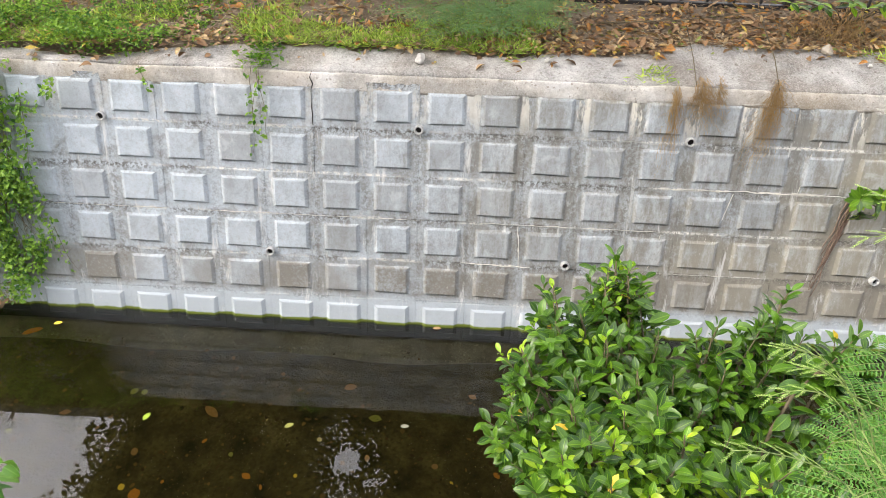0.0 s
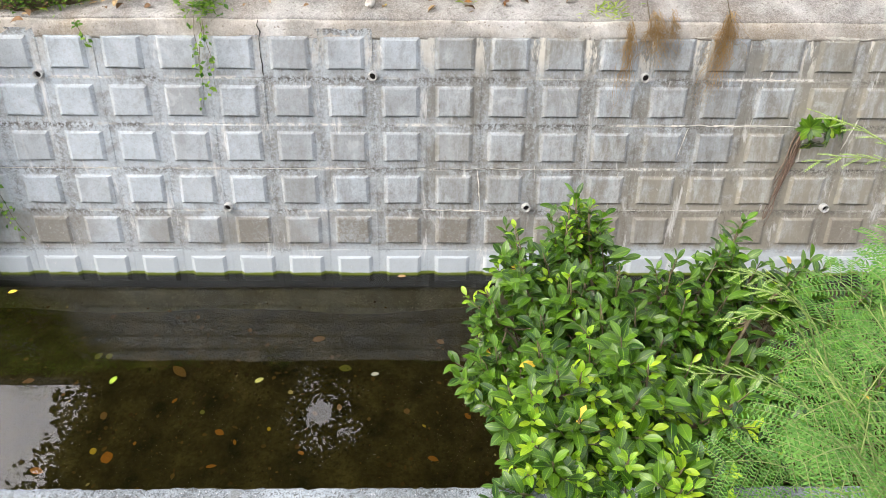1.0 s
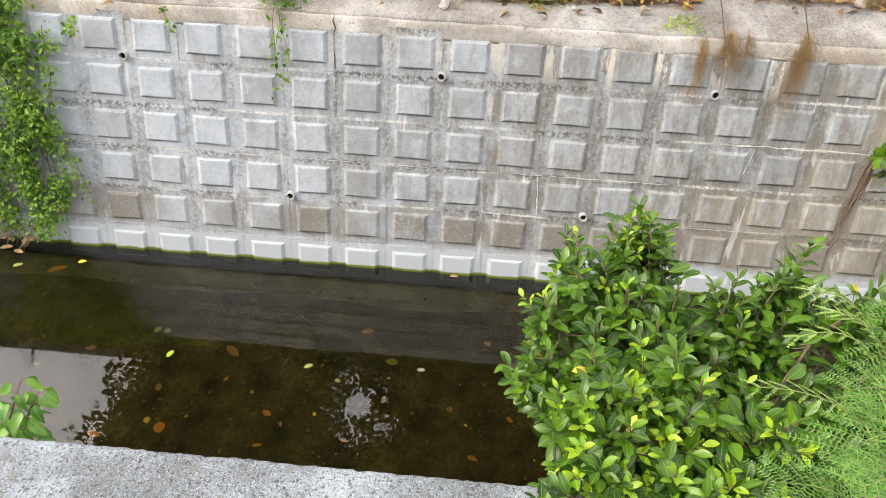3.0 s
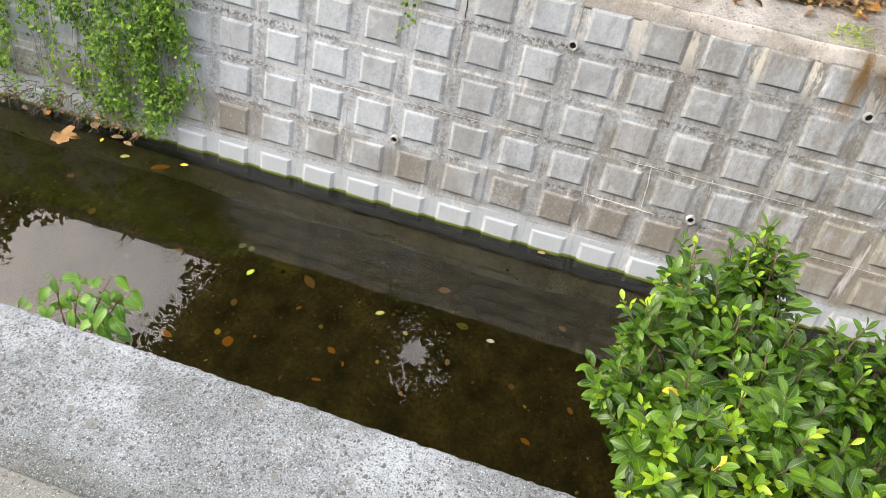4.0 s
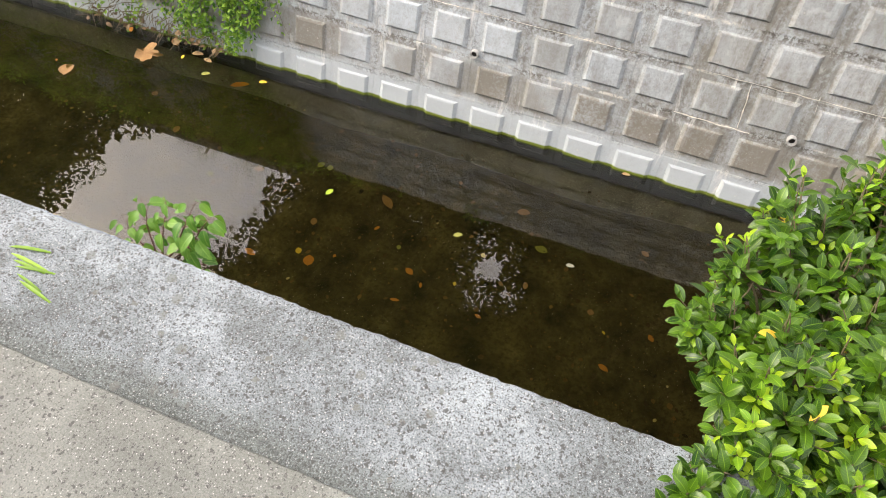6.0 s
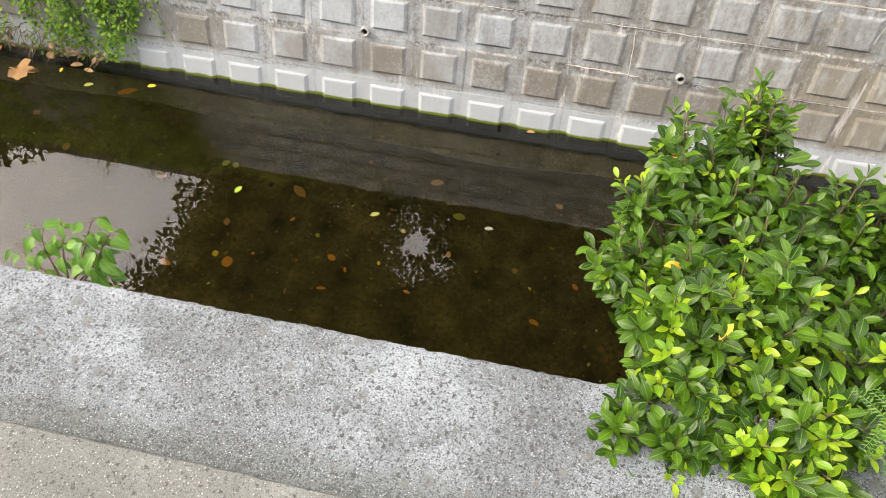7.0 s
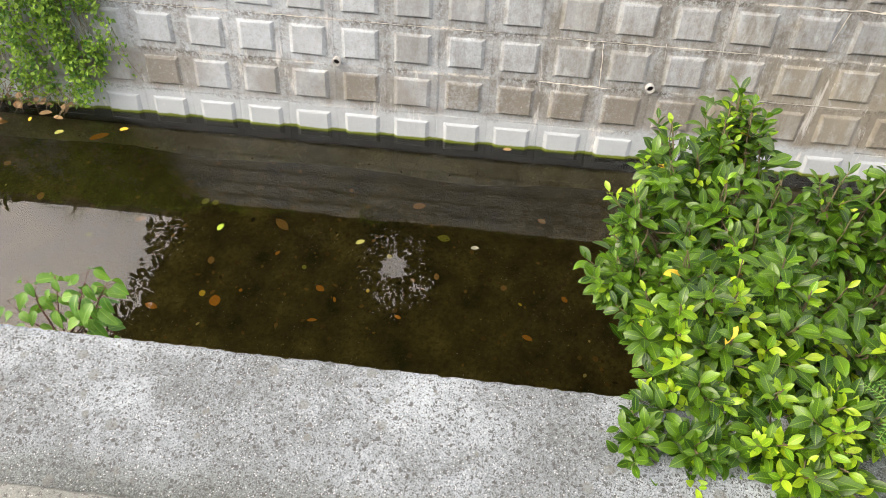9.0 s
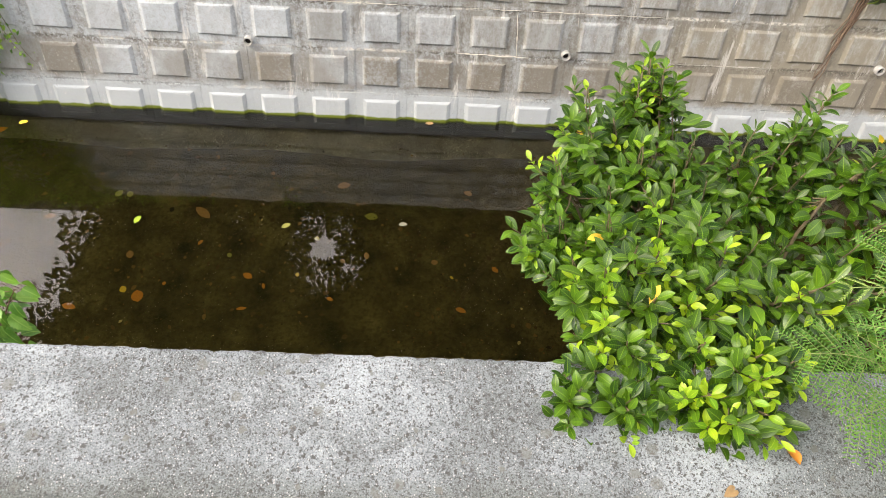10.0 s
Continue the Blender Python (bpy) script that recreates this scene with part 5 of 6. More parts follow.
def scatter_grass():
    r = random.Random(42)
    spots, ways, ups, ls, ws = [], [], [], [], []
    for k in range(30000):
        x = r.uniform(-4.6, 0.95)
        y = 0.46 + apron_depth(x) + abs(r.gauss(0, 0.34))
        d = noise.noise(Vector((x * 2.2, y * 2.2, 5)))
        if d < -0.10 + (0.10 if x > -0.9 else 0) + 0.5 * max(0.0, x - 0.45):
            continue
        spots.append((x, y, bank_height(x, y) + 0.002))
        ways.append((r.gauss(0, 0.6), r.gauss(-0.25, 0.6), r.uniform(0.2, 0.9)))
        ups.append((r.gauss(0, 1), r.gauss(0, 1), 0.3))
        ls.append(r.uniform(0.03, 0.08)), ws.append(r.uniform(0.003, 0.007))
    tagged(new("grass", fast_leaves("grass", np.array(spots), np.array(ways), np.array(ups), np.array(ls), np.array(ws), M_GRASS)), "patchy green grass on the far bank", "grass", kind="stuff")
    spots, ways, ups, ls, ws = [], [], [], [], []
    for k in range(30000):
        x = r.uniform(-5.2, -0.3)
        y = 0.44 + apron_depth(x) + abs(r.gauss(0, 0.40))
        edge = -1.75 + 0.5 * (y - 0.6) + 0.6 * noise.noise(Vector((x * 3, y * 3, 9)))
        if x > edge and r.random() < 0.88 or noise.noise(Vector((x * 4, y * 4, 2))) < -0.22:
            continue
        h = 0.13 * max(0.0, min(1.0, (-1.6 - x))) + 0.02
        spots.append((x, y, bank_height(x, y) + r.uniform(0.0, h)))
        ways.append((r.gauss(0, 1), r.gauss(-0.3, 1), r.gauss(0.1, 0.5)))
        ups.append((r.gauss(0, 0.5), r.gauss(-0.2, 0.5), 1))
        l = r.uniform(0.014, 0.034)
        ls.append(l), ws.append(l * r.uniform(0.45, 0.7))
    tagged(new("creeper", fast_leaves("creeper", np.array(spots), np.array(ways), np.array(ups), np.array(ls), np.array(ws), M_VINE)), "low green creeper spreading over the far bank", "creeper", kind="stuff")
    # where the vine spills over the cap
    spots, ways, ups, ls, ws = [], [], [], [], []
    for k in range(2600):
        x = r.uniform(-4.6, -2.25)
        s = r.uniform(1.25, 1.54)
        lump = noise.noise(Vector((x * 4, s * 6, 21)))
        if lump < -0.15 + 0.35 * max(0.0, x + 2.75) * 2:
            continue
        p = on_wall(x, s, 0.02 + 0.10 * max(0, lump) + abs(r.gauss(0, 0.02)))
        spots.append(tuple(p))
        ways.append((r.gauss(0, 0.7), -0.5 + r.gauss(0, 0.4), -0.3 + r.gauss(0, 0.5)))
        ups.append((r.gauss(0, 0.4), -0.6, 0.8))
        l = r.uniform(0.02, 0.04)
        ls.append(l), ws.append(l * 0.65)
    tagged(new("vine_spill", fast_leaves("vine_spill", np.array(spots), np.array(ways), np.array(ups), np.array(ls), np.array(ws), M_VINE)), "green vine leaves spilling over the wall cap", "vine", kind="stuff")
    # a spray of grass over the crack in the cap
    spots, ways, ups, ls, ws = [], [], [], [], []
    for k in range(260):
        x, y = r.gauss(-1.13, 0.05), r.uniform(0.46, 0.72)
        spots.append((x, y, bank_height(x, y) + r.uniform(0, 0.02)))
        ways.append((r.gauss(0, 0.6), r.gauss(-0.4, 0.5), r.uniform(0.0, 0.8)))
        ups.append((r.gauss(0, 0.6), r.gauss(0, 0.6), 1))
        l = r.uniform(0.025, 0.05)
        ls.append(l), ws.append(l * r.uniform(0.2, 0.6))
    tagged(new("weed_tuft", fast_leaves("weed_tuft", np.array(spots), np.array(ways), np.array(ups), np.array(ls), np.array(ws), M_VINE)), "green weed tuft on the cap edge", "weed", "weeds on the cap", "stuff")
    for cx, cy, count in ((1.03, 0.52, 70), (0.30, 0.64, 60), (2.3, 0.74, 40), (-2.0, 0.55, 60)):
        spots, ways, ups, ls, ws = [], [], [], [], []
        for k in range(count):
            px, py = r.gauss(cx, 0.06), r.gauss(cy, 0.03)
            spots.append((px, py, bank_height(px, py) + r.uniform(0, 0.01)))
            ways.append((r.gauss(0, 0.6), r.gauss(-0.2, 0.6), r.uniform(0.1, 0.8)))
            ups.append((r.gauss(0, 0.6), r.gauss(0, 0.6), 1))
            l = r.uniform(0.03, 0.07)
            ls.append(l), ws.append(l * 0.16)
        tagged(new("weed_tuft", fast_leaves("weed_tuft", np.array(spots), np.array(ways), np.array(ups), np.array(ls), np.array(ws), M_GRASS)), "thin grassy weed tuft on the cap edge", "weed", "weeds on the cap", "stuff")


scatter_grass()


def stone(x, y, z, size, seed, material, label):
    bm = bmesh.new()
    bmesh.ops.create_icosphere(bm, subdivisions=3, radius=1.0)
    for v in bm.verts:
        k = 1 + 0.4 * noise.noise(v.co * 1.4 + Vector((seed, 0, 0))) + 0.14 * noise.noise(v.co * 4 + Vector((0, seed, 0)))
        for q in range(5):
            cut = Vector((math.sin(seed * 7 + q * 2.1), math.cos(seed * 3 + q * 1.7), math.sin(q * 2.9 + seed))).normalized()
            k = min(k, 0.72 / max(0.3, v.co.dot(cut)))
        v.co = Vector((v.co.x * size * k, v.co.y * size * 0.8 * k, v.co.z * size * 0.75 * k))
    ob = thing("stone", bm, material, label, "stone", "stones on the bank")
    ob.matrix_world = pose(x, y, z, 0, 0, seed * 50)


M_PALE = plain("pale_stone", (0.52, 0.50, 0.46), (0.68, 0.66, 0.62), 0.9, 30)
M_DULL = plain("dull_stone", (0.30, 0.27, 0.22), (0.44, 0.40, 0.34), 0.9, 30)
for x, y, size, seed, material, label in (
        (-0.25, 0.56, 0.036, 1, M_PALE, "pale broken stone lying on the concrete apron"), (2.00, 0.76, 0.040, 2, M_DULL, "tan lumpy stone lying on the concrete apron"),
        (2.07, 0.79, 0.026, 3, M_DULL, "small tan stone lying on the concrete apron"), (2.21, 0.66, 0.016, 4, M_PALE, "small pale stone lying on the concrete apron"), (0.45, 0.60, 0.018, 5, M_PALE, "small grey stone among dry leaves")):
    stone(x, y, bank_height(x, y) + size * 0.55, size, seed, material, label)

feathery_shrub("bank_shrub", "feathery green shrub drooping over the far bank", (0.12, 1.12, 1.55),
               (((-0.34, 0.78, 1.64), 20, 0.22), ((-0.10, 0.74, 1.61), 22, 0.22), ((0.18, 0.75, 1.61), 22, 0.22), ((0.44, 0.80, 1.66), 20, 0.20), ((0.55, 0.90, 1.72), 14, 0.18), ((0.05, 0.95, 1.78), 12, 0.24), ((-0.46, 0.95, 1.76), 14, 0.22), ((0.05, 1.05, 1.90), 8, 0.22), ((-0.40, 1.05, 1.85), 7, 0.20), ((0.30, 1.10, 1.95), 7, 0.20)), (), 9, 0.05, 0.085, 0.010, leaf_stuff("bank_feather_leaf", (0.09, 0.20, 0.085), (0.20, 0.36, 0.15), None, 0.25, 0.55, 0.25))


def bank_sapling():
    r = random.Random(19)
    root = Vector((2.25, 1.20, 1.55))
    base = tagged(new("bank_sapling"), "leafy green sapling at the fence", "sapling")
    base.location = root
    wood = Pile()
    kinds = [leaf_mesh("leaf", *blade(1.0, 0.40, 0.2, 0.25, 6, 0.5), M_YOUNG, True), leaf_mesh("leaf", *blade(1.0, 0.40, 0.2, 0.15, 6, 0.5), M_FICUS_ONE, True)]
    for tip in ((-0.50, -0.37, 0.25), (-0.34, -0.36, 0.25), (-0.16, -0.35, 0.26), (0.04, -0.34, 0.26), (0.22, -0.30, 0.26), (-0.05, -0.12, 0.45), (0.42, -0.25, 0.30)):
        tip = Vector(tip)
        wood.add(*tube(curve_points(Vector((0, 0, -0.02)), tip, 0.05, 5, r, 0.01), [0.008, 0.007, 0.006, 0.005, 0.004, 0.002], 5))
        for k in range(11):
            out = Vector((math.cos(2.4 * k), math.sin(2.4 * k), r.uniform(-0.35, 0.35))).normalized()
            part("leaf", r.choice(kinds), None, base).matrix_basis = aim(tip * (0.75 + 0.025 * k), out, Vector((0, 0, 1)), r.uniform(0.07, 0.10))
    tagged(part("twig_work", wood.mesh("twig_work", M_TWIG), None, base), kind="stuff")


bank_sapling()
stalks = Pile()
rs = random.Random(52)
for k in range(150):
    a = Vector((rs.gauss(2.12, 0.13), rs.gauss(1.0, 0.09), 1.54))
    stalks.add(*tube(curve_points(a, a + Vector((rs.gauss(0, 0.07), rs.gauss(-0.05, 0.07), rs.uniform(0.06, 0.2))), 0, 3, rs, 0.01), [0.002, 0.0017, 0.0013, 0.0008], 4))
tagged(new("dry_clump", stalks.mesh("dry_clump", M_ROOT)), "clump of dry brown stalks on the bank", "dry grass")
# twigs that lie on the bank and trail over the cap
for pts, thick in ((((0.75, 0.95, 1.60), (1.25, 1.0, 1.62), (1.80, 1.10, 1.66)), 0.004), (((1.26, 0.95, 1.60), (1.25, 0.66, 1.54), (1.24, 0.44, 1.47)), 0.003), (((1.70, 1.0, 1.62), (1.69, 0.66, 1.55), (1.67, 0.43, 1.475)), 0.0035), (((0.05, 0.66, 1.535), (0.20, 0.65, 1.54), (0.33, 0.67, 1.535)), 0.004)):
    p = Pile()
    p.add(*tube([Vector(q) for q in pts], [thick, thick * 0.9, thick * 0.7], 5))
    tagged(new("twig", p.mesh("twig", M_TWIG)), "thin dry brown twig on the far bank", "twig", "twigs on the bank")

# fence behind the bank
M_IRON = plain("black_iron", (0.015, 0.015, 0.016), (0.03, 0.03, 0.032), 0.45, 40, 0.0, 0.5)
fence = tagged(new("fence"), "black painted iron fence with upright bars on the far bank", "fence")
fence.location = (0, 1.42, 1.512)


def bar(name, x0, x1, z0, z1, half_y):
    bm = bmesh.new()
    box(bm, x0, x1, -half_y, half_y, z0, z1)
    bmesh.ops.bevel(bm, geom=list(bm.edges), offset=0.003, segments=1, affect="EDGES")
    return part(name, bm, M_IRON, fence)


bar("bottom_rail", -8, 8, 0.03, 0.07, 0.016)
bar("top_rail", -8, 8, 1.02, 1.06, 0.016)
upright = None
for k in range(-48, 49):
    x = k * 0.165
    if k % 12 == 0:
        bar("post", x - 0.025, x + 0.025, -0.05, 1.15, 0.025)
    elif upright is None:
        upright = bar("baluster", x - 0.008, x + 0.008, 0.072, 1.018, 0.008)
        first = x
    else:
        ob = part("baluster", upright.data, None, fence)
        ob.location.x = x - first

# ---- what the water mirrors: a house and trees behind the bank ----
M_PLASTER = rough_concrete("grey_plaster", (0.10, 0.10, 0.10), (0.06, 0.06, 0.06), (0.12, 0.12, 0.12), 0.3)
house = tagged(new("house"), "dark grey house with a flat roof behind the fence", "house")
house.location = (-9.6, 7.5, 1.55)
bm = bmesh.new()
box(bm, -5.4, 5.4, -2.7, 2.7, -0.2, 5.45)
part("wall", bm, M_PLASTER, house)
bm = bmesh.new()
box(bm, -5.8, 5.8, -3.05, 3.05, 5.453, 5.72)
bmesh.ops.bevel(bm, geom=list(bm.edges), offset=0.02, segments=1, affect="EDGES")
part("roof", bm, M_PLASTER, house, "flat concrete roof slab")


def crown_mesh(clumps, per, size, seed, gaps=()):
    g = np.random.default_rng(seed)
    c = np.array([q[:3] for q in clumps])
    rad = np.array([q[3] for q in clumps])
    k = np.repeat(np.arange(len(c)), per)
    d = g.normal(size=(len(k), 3))
    d /= np.linalg.norm(d, axis=1)[:, None]
    at = c[k] + d * (rad[k] * g.random(len(k)) ** 0.36)[:, None] * np.array([1.0, 1.0, 0.75])
    keep = np.ones(len(k), bool)
    for origin, way, rad_in, rad_out, share in gaps:
        o, w = np.array(origin), np.array(way) / np.linalg.norm(way)
        q = at - o
        off = np.linalg.norm(q - (q @ w)[:, None] * w, axis=1)
        keep &= off > rad_in
        keep &= (off > rad_out) | (g.random(len(k)) < share)
    at, d = at[keep], d[keep]
    n = len(at)
    ways = d * 0.6 + g.normal(size=(n, 3)) * 0.7 + np.array([0, 0, -0.25])
    ups = g.normal(size=(n, 3)) * 0.5 + np.array([0, 0, 1.0])
    l = size * g.uniform(0.7, 1.2, n)
    return fast_leaves("crown", at, ways, ups, l, l * 0.58, M_CROWN)


def tree(label, foot, top, clumps, per, size, seed, gaps=(), limbs=9):
    r = random.Random(seed)
    foot, top = Vector(foot), Vector(top)
    base = tagged(new("tree"), label, "tree", "trees behind the bank")
    base.location = foot
    trunk = Pile()
    pts = curve_points(Vector((0, 0, -0.1)), top - foot, 0, 7, r, 0.06)
    trunk.add(*tube(pts, [0.24 - 0.02 * i for i in range(8)], 10))
    part("trunk", trunk.mesh("trunk", M_BARK), None, base, "grey brown trunk")
    for k in range(limbs):
        goal = Vector(r.choice(clumps)[:3]) - foot
        start = pts[r.randint(4, 7)]
        limb = Pile()
        limb.add(*tube(curve_points(start, goal, 0.2, 7, r, 0.08), [0.085, 0.075, 0.065, 0.055, 0.045, 0.035, 0.025, 0.012], 6))
        part("limb", limb.mesh("limb", M_BARK), None, base)
    ob = part("crown", crown_mesh(clumps, per, size, seed, gaps), None, base, "dense dark green leaves")
    ob.matrix_parent_inverse = Matrix.Translation(-foot)


rt = random.Random(63)
groups = {0: [], 1: [], 2: []}
x = -4.7
while x < 8.0:
    y = 0.6
    while y < 9.0:
        for layer in range(3):
            px, py = x + rt.uniform(-0.25, 0.25), y + rt.uniform(-0.25, 0.25)
            rise = 0.25 * py + 0.35 * noise.noise(Vector((px * 0.5, py * 0.5, 2)))
            groups[0 if px < -1.0 else (1 if px < 3.5 else 2)].append((px, py, 4.9 + 0.75 * layer + rise, rt.uniform(0.5, 0.7)))
        y += 0.68
    x += 0.68
# dense outer twigs where the crown ends above the canal
for k in range(170):
    py = rt.uniform(0.6, 7.5)
    groups[0].append((-4.62 + rt.uniform(-0.12, 0.25), py, 4.8 + rt.uniform(0.0, 2.1) + 0.25 * py, rt.uniform(0.24, 0.36)))
# small openings in the leaves: a place on the water, the way up from it, clear and thinned radius, share left
gaps = (((-0.62, -0.945, 0.0), (-0.138, 0.548, 0.825), 0.22, 0.62, 0.36), ((-1.077, -0.781, 0.0), (-0.247, 0.565, 0.787), 0.04, 0.22, 0.40), ((-0.712, -0.723, 0.0), (-0.156, 0.586, 0.796), 0.05, 0.25, 0.45),
        ((-0.605, -1.178, 0.0), (-0.137, 0.503, 0.853), 0.03, 0.25, 0.5), ((-0.409, -1.062, 0.0), (-0.082, 0.529, 0.844), 0.04, 0.22, 0.45), ((-1.783, -1.34, 0.0), (-0.431, 0.427, 0.795), 0.05, 0.25, 0.45))
tree("broad dark tree whose crown hangs over the canal", (-3.2, 3.6, 1.55), (-3.0, 3.4, 5.4), groups[0], 440, 0.105, 71, gaps)
tree("broad dark tree shading the fence and canal", (1.6, 3.2, 1.55), (1.4, 3.2, 5.4), groups[1], 460, 0.105, 72, gaps)
tree("broad dark tree at the end of the fence", (6.0, 3.8, 1.55), (5.9, 3.6, 5.4), groups[2], 200, 0.15, 73)
side = []
for k in range(150):
    z = rt.uniform(3.8, 10.5)
    side.append((-3.0 - 0.95 * z - rt.uniform(0.0, 5.5), rt.uniform(1.2, 5.8), z, rt.uniform(0.4, 0.8)))
tree("tall open tree with spreading branches beside the house", (-12.4, 3.4, 1.55), (-12.1, 3.3, 6.6), side, 300, 0.14, 74, (), 16)

tree("slender young tree before the dark house", (-7.2, 4.0, 1.55), (-7.2, 4.0, 5.9), ((-6.5, 4.0, 6.75, 0.2), (-6.75, 4.0, 6.62, 0.2), (-7.6, 4.0, 6.8, 0.22), (-7.9, 4.0, 6.6, 0.22), (-7.1, 4.0, 6.3, 0.35), (-7.5, 4.0, 6.1, 0.35)), 70, 0.05, 75, (), 6)


# ---- things in and on the water ----
def water_leaf(kind, x, y, length, spin, depth=0.0, width=0.5, seed=0, lobed=False):
    """A leaf afloat, or sunk by depth."""
    r = random.Random(seed)
    if depth:
        # as the clear water lets it be seen, further out along the same line of sight
        x, y = x + (x + 0.06) * depth / 3.07, y + (y + 3.0) * depth / 3.07
    length *= 1.0 if depth == 0 else 0.8
    v, f = blade(length, width * length, 0.25 if depth == 0 else 0.1, 0.05, 6, 0.48, 0.02)
    if lobed:
        # a five-pointed leaf, its lobes curled
        count = 60
        v, f = [(0, 0, 0)], []
        for k in range(count):
            c = 2 * math.pi * k / count
            far = 0.52 + 0.30 * abs(math.cos(2.5 * (c - math.pi / 2))) ** 1.3 + 0.05 * math.sin(13 * c) + 0.08 * math.sin(2 * c + 1)
            far *= length * (1.0 - 0.45 * max(0.0, -math.sin(c)))
            v.append((far * math.cos(c) * 0.8, far * math.sin(c), 0.016 * math.sin(3 * c) + 0.010))
            f.append((0, 1 + k, 1 + (k + 1) % count))
    ob = new("fallen_leaf", mesh_of("fallen_leaf", v, f, M_SINK[kind], True))
    state = "sunk in the shallow canal water" if depth else "floating on the dark canal water"
    tagged(ob, kind + " fallen leaf " + state, "leaf", "fallen leaves in the canal")
    ob.matrix_world = pose(x, y, 0.004 - depth, r.uniform(-3, 3), r.uniform(-4, 4), spin)


for i, args in enumerate((
        ("yellow", -2.47, -0.16, 0.055, -70), ("green", -1.64, -0.83, 0.060, -20), ("olive", -0.87, -0.82, 0.055, -60), ("white", -0.25, -0.77, 0.05, -80),
        ("tan", -0.13, -0.02, 0.055, -80), ("yellow", -3.05, -0.16, 0.04, 10), ("olive", -2.85, -0.24, 0.06, -60), ("orange", -3.52, -0.06, 0.07, 40), ("orange", -3.78, -0.50, 0.03, 40))):
    water_leaf(*args, seed=i)
for i, args in enumerate((
        ("orange", -1.50, -1.30, 0.095, 20, 0.06, 0.8), ("brown", -0.60, -0.53, 0.10, -70, 0.10, 0.6), ("orange", 0.06, -1.27, 0.075, -110, 0.05, 0.5), ("orange", -0.97, -1.14, 0.075, 60, 0.08, 0.6),
        ("yellow", -1.58, -1.25, 0.055, 30, 0.06, 0.8), ("yellow", -0.745, -1.12, 0.035, 10, 0.05, 0.7), ("orange", -1.02, -1.32, 0.07, -80, 0.08, 0.35), ("orange", -1.86, -1.33, 0.09, -100, 0.06, 0.5),
        ("olive", -1.70, -0.66, 0.06, 20, 0.10, 0.8), ("brown", -2.99, -0.52, 0.07, 60, 0.08, 0.8), ("orange", -0.90, -1.20, 0.05, 20, 0.08, 0.4), ("olive", -0.36, -0.73, 0.10, 80, 0.12, 0.6),
        ("orange", -2.62, -0.26, 0.16, -60, 0.05, 0.4), ("brown", -1.25, -0.78, 0.16, 50, 0.14, 0.4), ("olive", -1.78, -0.66, 0.07, -30, 0.10, 0.7), ("orange", -1.40, -1.20, 0.03, 0, 0.05, 0.8),
        ("brown", -0.05, -1.02, 0.05, 0, 0.08, 0.9), ("yellow", 0.05, -1.10, 0.035, 45, 0.08, 0.5), ("orange", -0.55, -1.25, 0.05, 70, 0.1, 0.5), ("brown", -1.60, -1.05, 0.07, 20, 0.10, 0.7),
        ("orange", 0.28, -1.05, 0.06, 40, 0.10, 0.6), ("brown", -2.05, -0.80, 0.09, 100, 0.12, 0.5), ("olive", -1.10, -1.02, 0.045, 30, 0.08, 0.7), ("orange", -1.28, -0.95, 0.05, -30, 0.10, 0.5),
        ("brown", -0.40, -1.00, 0.06, 10, 0.12, 0.6), ("brown", 0.15, -0.55, 0.07, 60, 0.12, 0.6), ("olive", -2.30, -0.95, 0.06, 80, 0.1, 0.6), ("brown", -2.7, -0.75, 0.08, 10, 0.1, 0.7))):
    water_leaf(*args, seed=50 + i)
for i, args in enumerate((("brown", -3.30, -0.21, 0.15, -70, 0, 0.75), ("brown", -3.65, -0.59, 0.125, 20, 0, 0.8), ("tan", -3.02, -0.09, 0.08, -70, 0, 0.5), ("brown", -3.15, -0.06, 0.09, 50, 0, 0.6), ("tan", -2.92, -0.10, 0.07, -100, 0, 0.5))):
    water_leaf(*args, seed=90 + i, lobed=i == 0)

# silt crumbs, seeds and small rotting leaves
r = random.Random(97)
pile = Pile()
for k in range(3600):
    x, y = r.uniform(-3.6, 1.2), r.uniform(-2.2, -0.15)
    if noise.noise(Vector((x * 1.5, y * 1.5, 7))) < r.uniform(-0.5, 0.15):
        continue
    l = r.choice((0.005, 0.006, 0.007, 0.009, 0.012, 0.016, 0.028)) * r.uniform(0.8, 1.3)
    s = r.uniform(0, 6.3)
    pile.add(*blade(1.0, r.uniform(0.4, 0.9), 0.2, r.uniform(-0.2, 0.3), 5, 0.5, 0.03), aim(Vector((x, y, -r.uniform(0.05, 0.12))), Vector((math.cos(s), math.sin(s), r.uniform(-0.15, 0.15))), Vector((0, 0, 1)), l))
tagged(new("bed_debris", pile.mesh("bed_debris", leaf_stuff("rotting_leaf", (0.010, 0.009, 0.006), (0.22, 0.13, 0.045), (0.5, 0.42, 0.2), 0.3, 0.7, 0.0))), "rotting leaf scraps on the canal bed", "debris", kind="stuff")
pile = Pile()
for k in range(9000):
    x, y = r.uniform(-3.6, 1.6), r.uniform(-2.25, -0.05)
    if noise.noise(Vector((x * 1.1, y * 1.6, 3))) < r.uniform(-0.05, 0.3) or r.random() > 0.25 + 0.75 * min(1.0, (-0.6 - y) / 1.0):
        continue
    l = r.uniform(0.0008, 0.0021)
    pile.add([(-1, -0.6, 0), (1, -0.5, 0.1), (0.7, 0.7, 0), (-0.8, 0.5, 0.1), (0, 0, 0.5)], [(0, 1, 4), (1, 2, 4), (2, 3, 4), (3, 0, 4)], Matrix.Translation((x, y, 0.001)) @ pose(0, 0, 0, 0, 0, r.uniform(0, 360)) @ Matrix.Scale(l, 4))
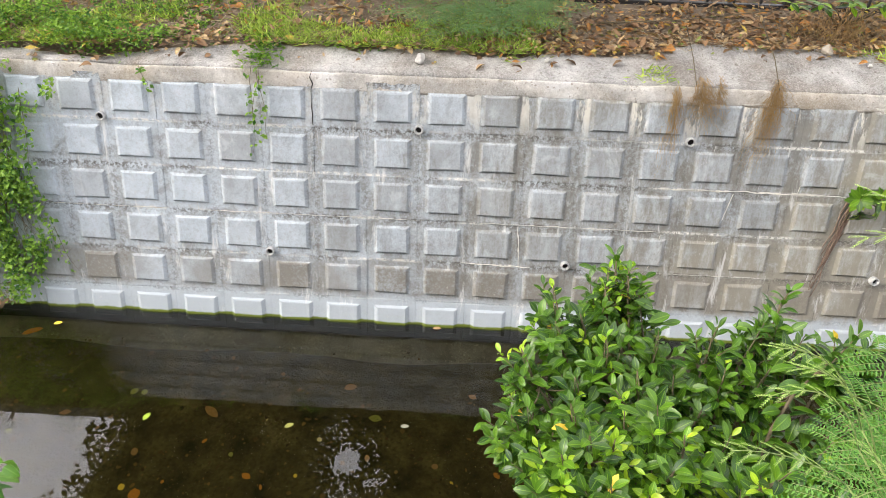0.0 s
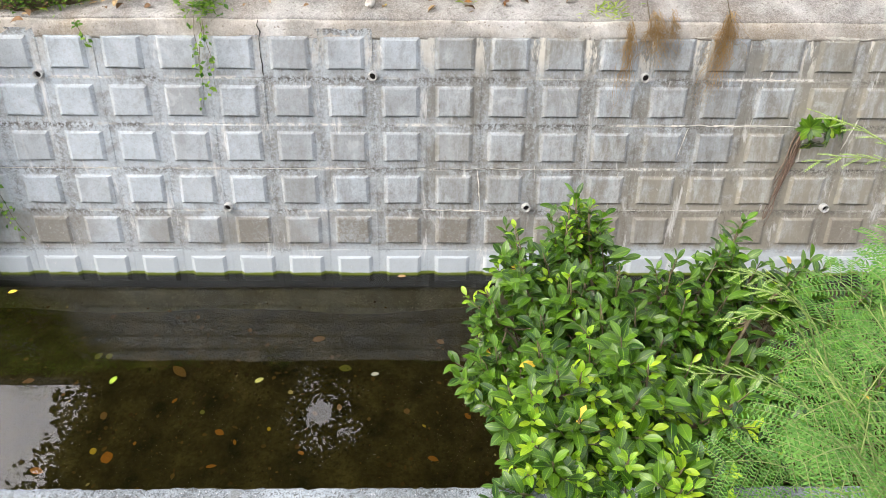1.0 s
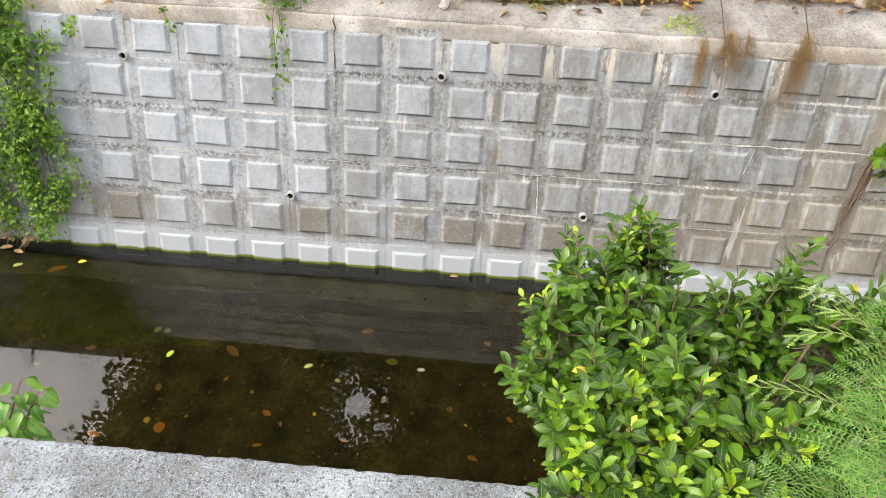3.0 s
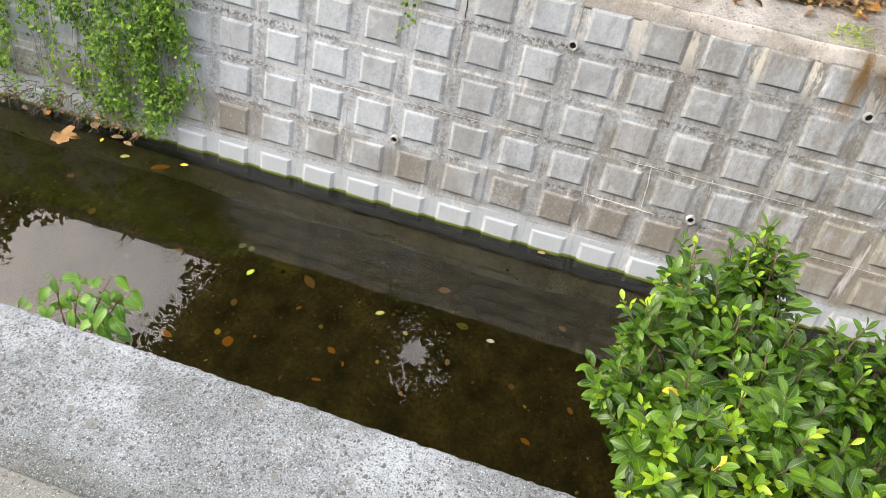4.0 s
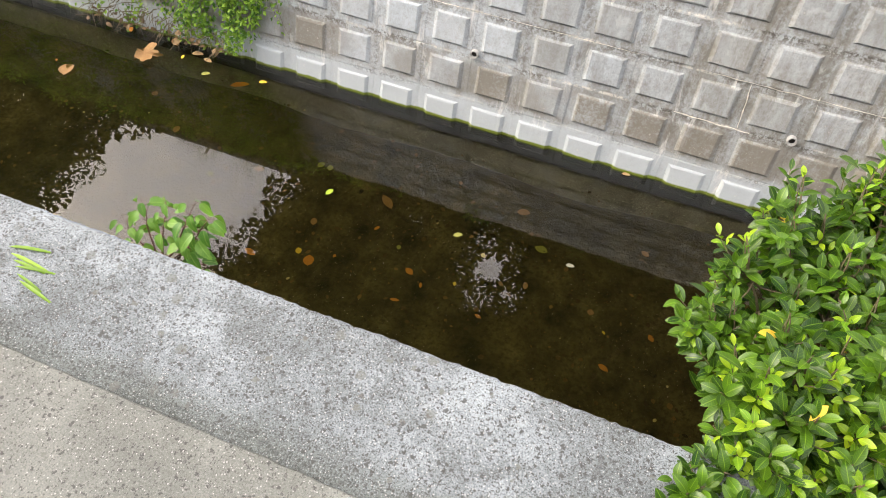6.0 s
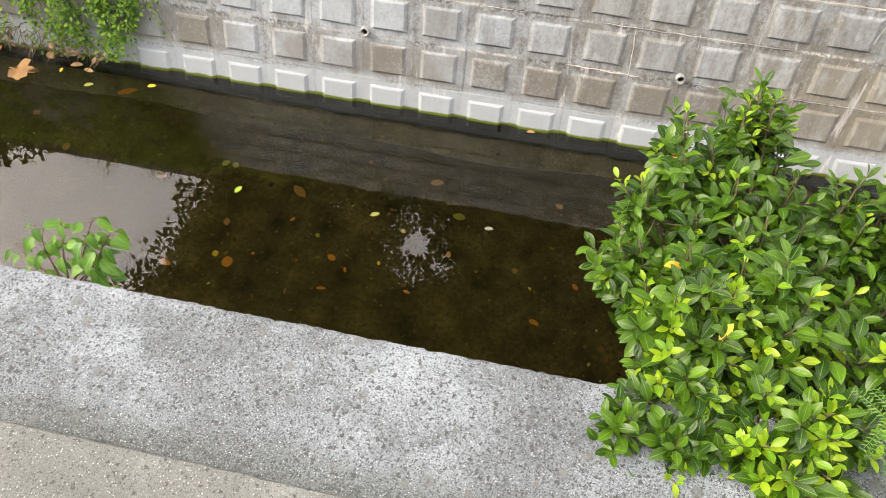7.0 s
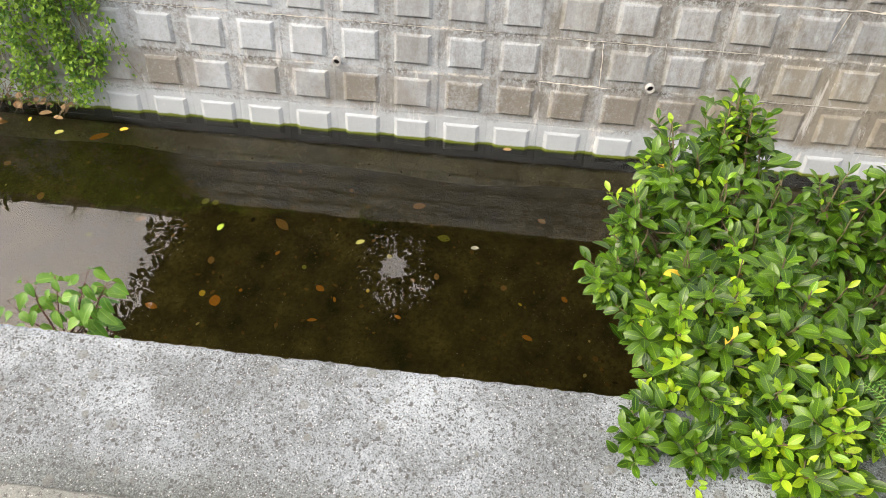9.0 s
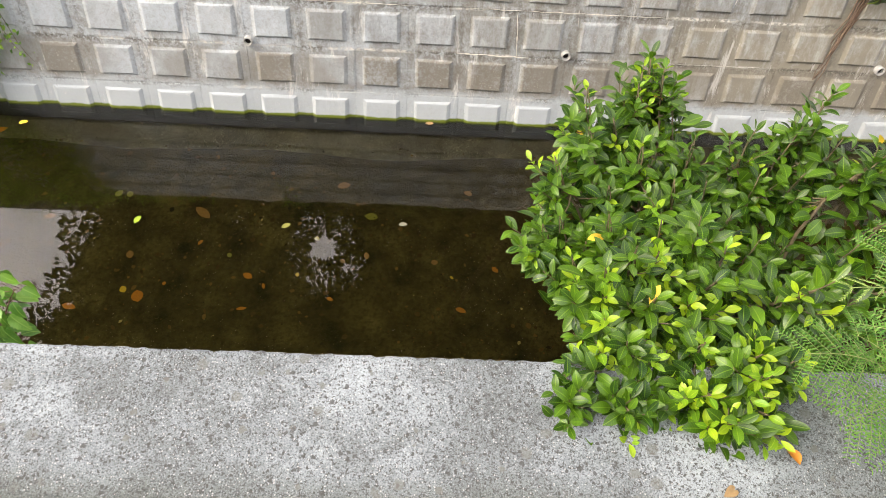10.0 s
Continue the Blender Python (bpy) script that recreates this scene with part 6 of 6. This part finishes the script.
tagged(new("surface_specks", pile.mesh("surface_specks", plain("pale_speck", (0.26, 0.21, 0.10), (0.42, 0.35, 0.19), 0.8, 30))), "tiny pale seeds and dust floating on the water", "debris", kind="stuff")
# twigs at the foot of the vine
pile = Pile()
for k in range(130):
    a = on_wall(r.uniform(-3.85, -2.72), r.uniform(0.03, 0.20), r.uniform(0.02, 0.10))
    b = a + Vector((r.gauss(0, 0.07), r.uniform(-0.16, 0.0), r.uniform(-0.10, 0.02)))
    pile.add(*tube(curve_points(a, b, 0.02, 4, r, 0.008), [0.0025, 0.0023, 0.002, 0.0016, 0.001], 4))
tagged(new("twig_heap", pile.mesh("twig_heap", M_TWIG)), "tangle of brown twigs at the vine foot", "twigs", kind="stuff")

heap = Pile()
for k in range(45):
    x = r.uniform(-3.85, -2.75)
    at = on_wall(x, r.uniform(0.02, 0.10), r.uniform(0.02, 0.14))
    s = r.uniform(0, 6.3)
    heap.add(*blade(1.0, r.uniform(0.45, 0.8), 0.35, 0.3, 5, 0.45, 0.08), aim(at, Vector((math.cos(s), math.sin(s), r.uniform(-0.3, 0.3))), (Vector((0, -0.3, 1)) + unit(r) * 0.6).normalized(), r.uniform(0.025, 0.06)))
tagged(new("leaf_heap", heap.mesh("leaf_heap", leaf_stuff("heap_leaf", (0.08, 0.055, 0.03), (0.27, 0.175, 0.085), (0.55, 0.38, 0.08), 0.3, 0.7, 0.0))), "dry brown leaves caught among twigs under the vine", "leaves", kind="stuff")

# small things on the ledge
for x, y, l, spin, kind in ((0.75, -2.50, 0.05, 20, "orange"), (0.56, -2.575, 0.05, -60, "tan")):
    v, f = blade(l, l * 0.5, 0.9, 0.3, 6, 0.5)
    ob = new("dry_leaf", mesh_of("dry_leaf", v, f, M_SINK[kind], True))
    tagged(ob, "curled dry " + kind + " leaf lying on the ledge", "leaf", "dry leaves on the ledge")
    ob.matrix_world = pose(x, y, LEDGE_TOP + 0.008, 0, 0, spin)
pile = Pile()
for k in range(6):
    a = Vector((-1.56 + 0.02 * k, -2.40 - 0.015 * k, LEDGE_TOP + 0.003))
    v, f = blade(1.0, 0.07, 0.4, 0.2, 6, 0.4)
    pile.add(v, f, aim(a, Vector((1, r.uniform(-0.5, 0.3), 0.15)), Vector((0, 0, 1)), r.uniform(0.10, 0.16)))
tagged(new("grass_blades", pile.mesh("grass_blades", M_VINE)), "a few green grass blades lying on the ledge", "grass")
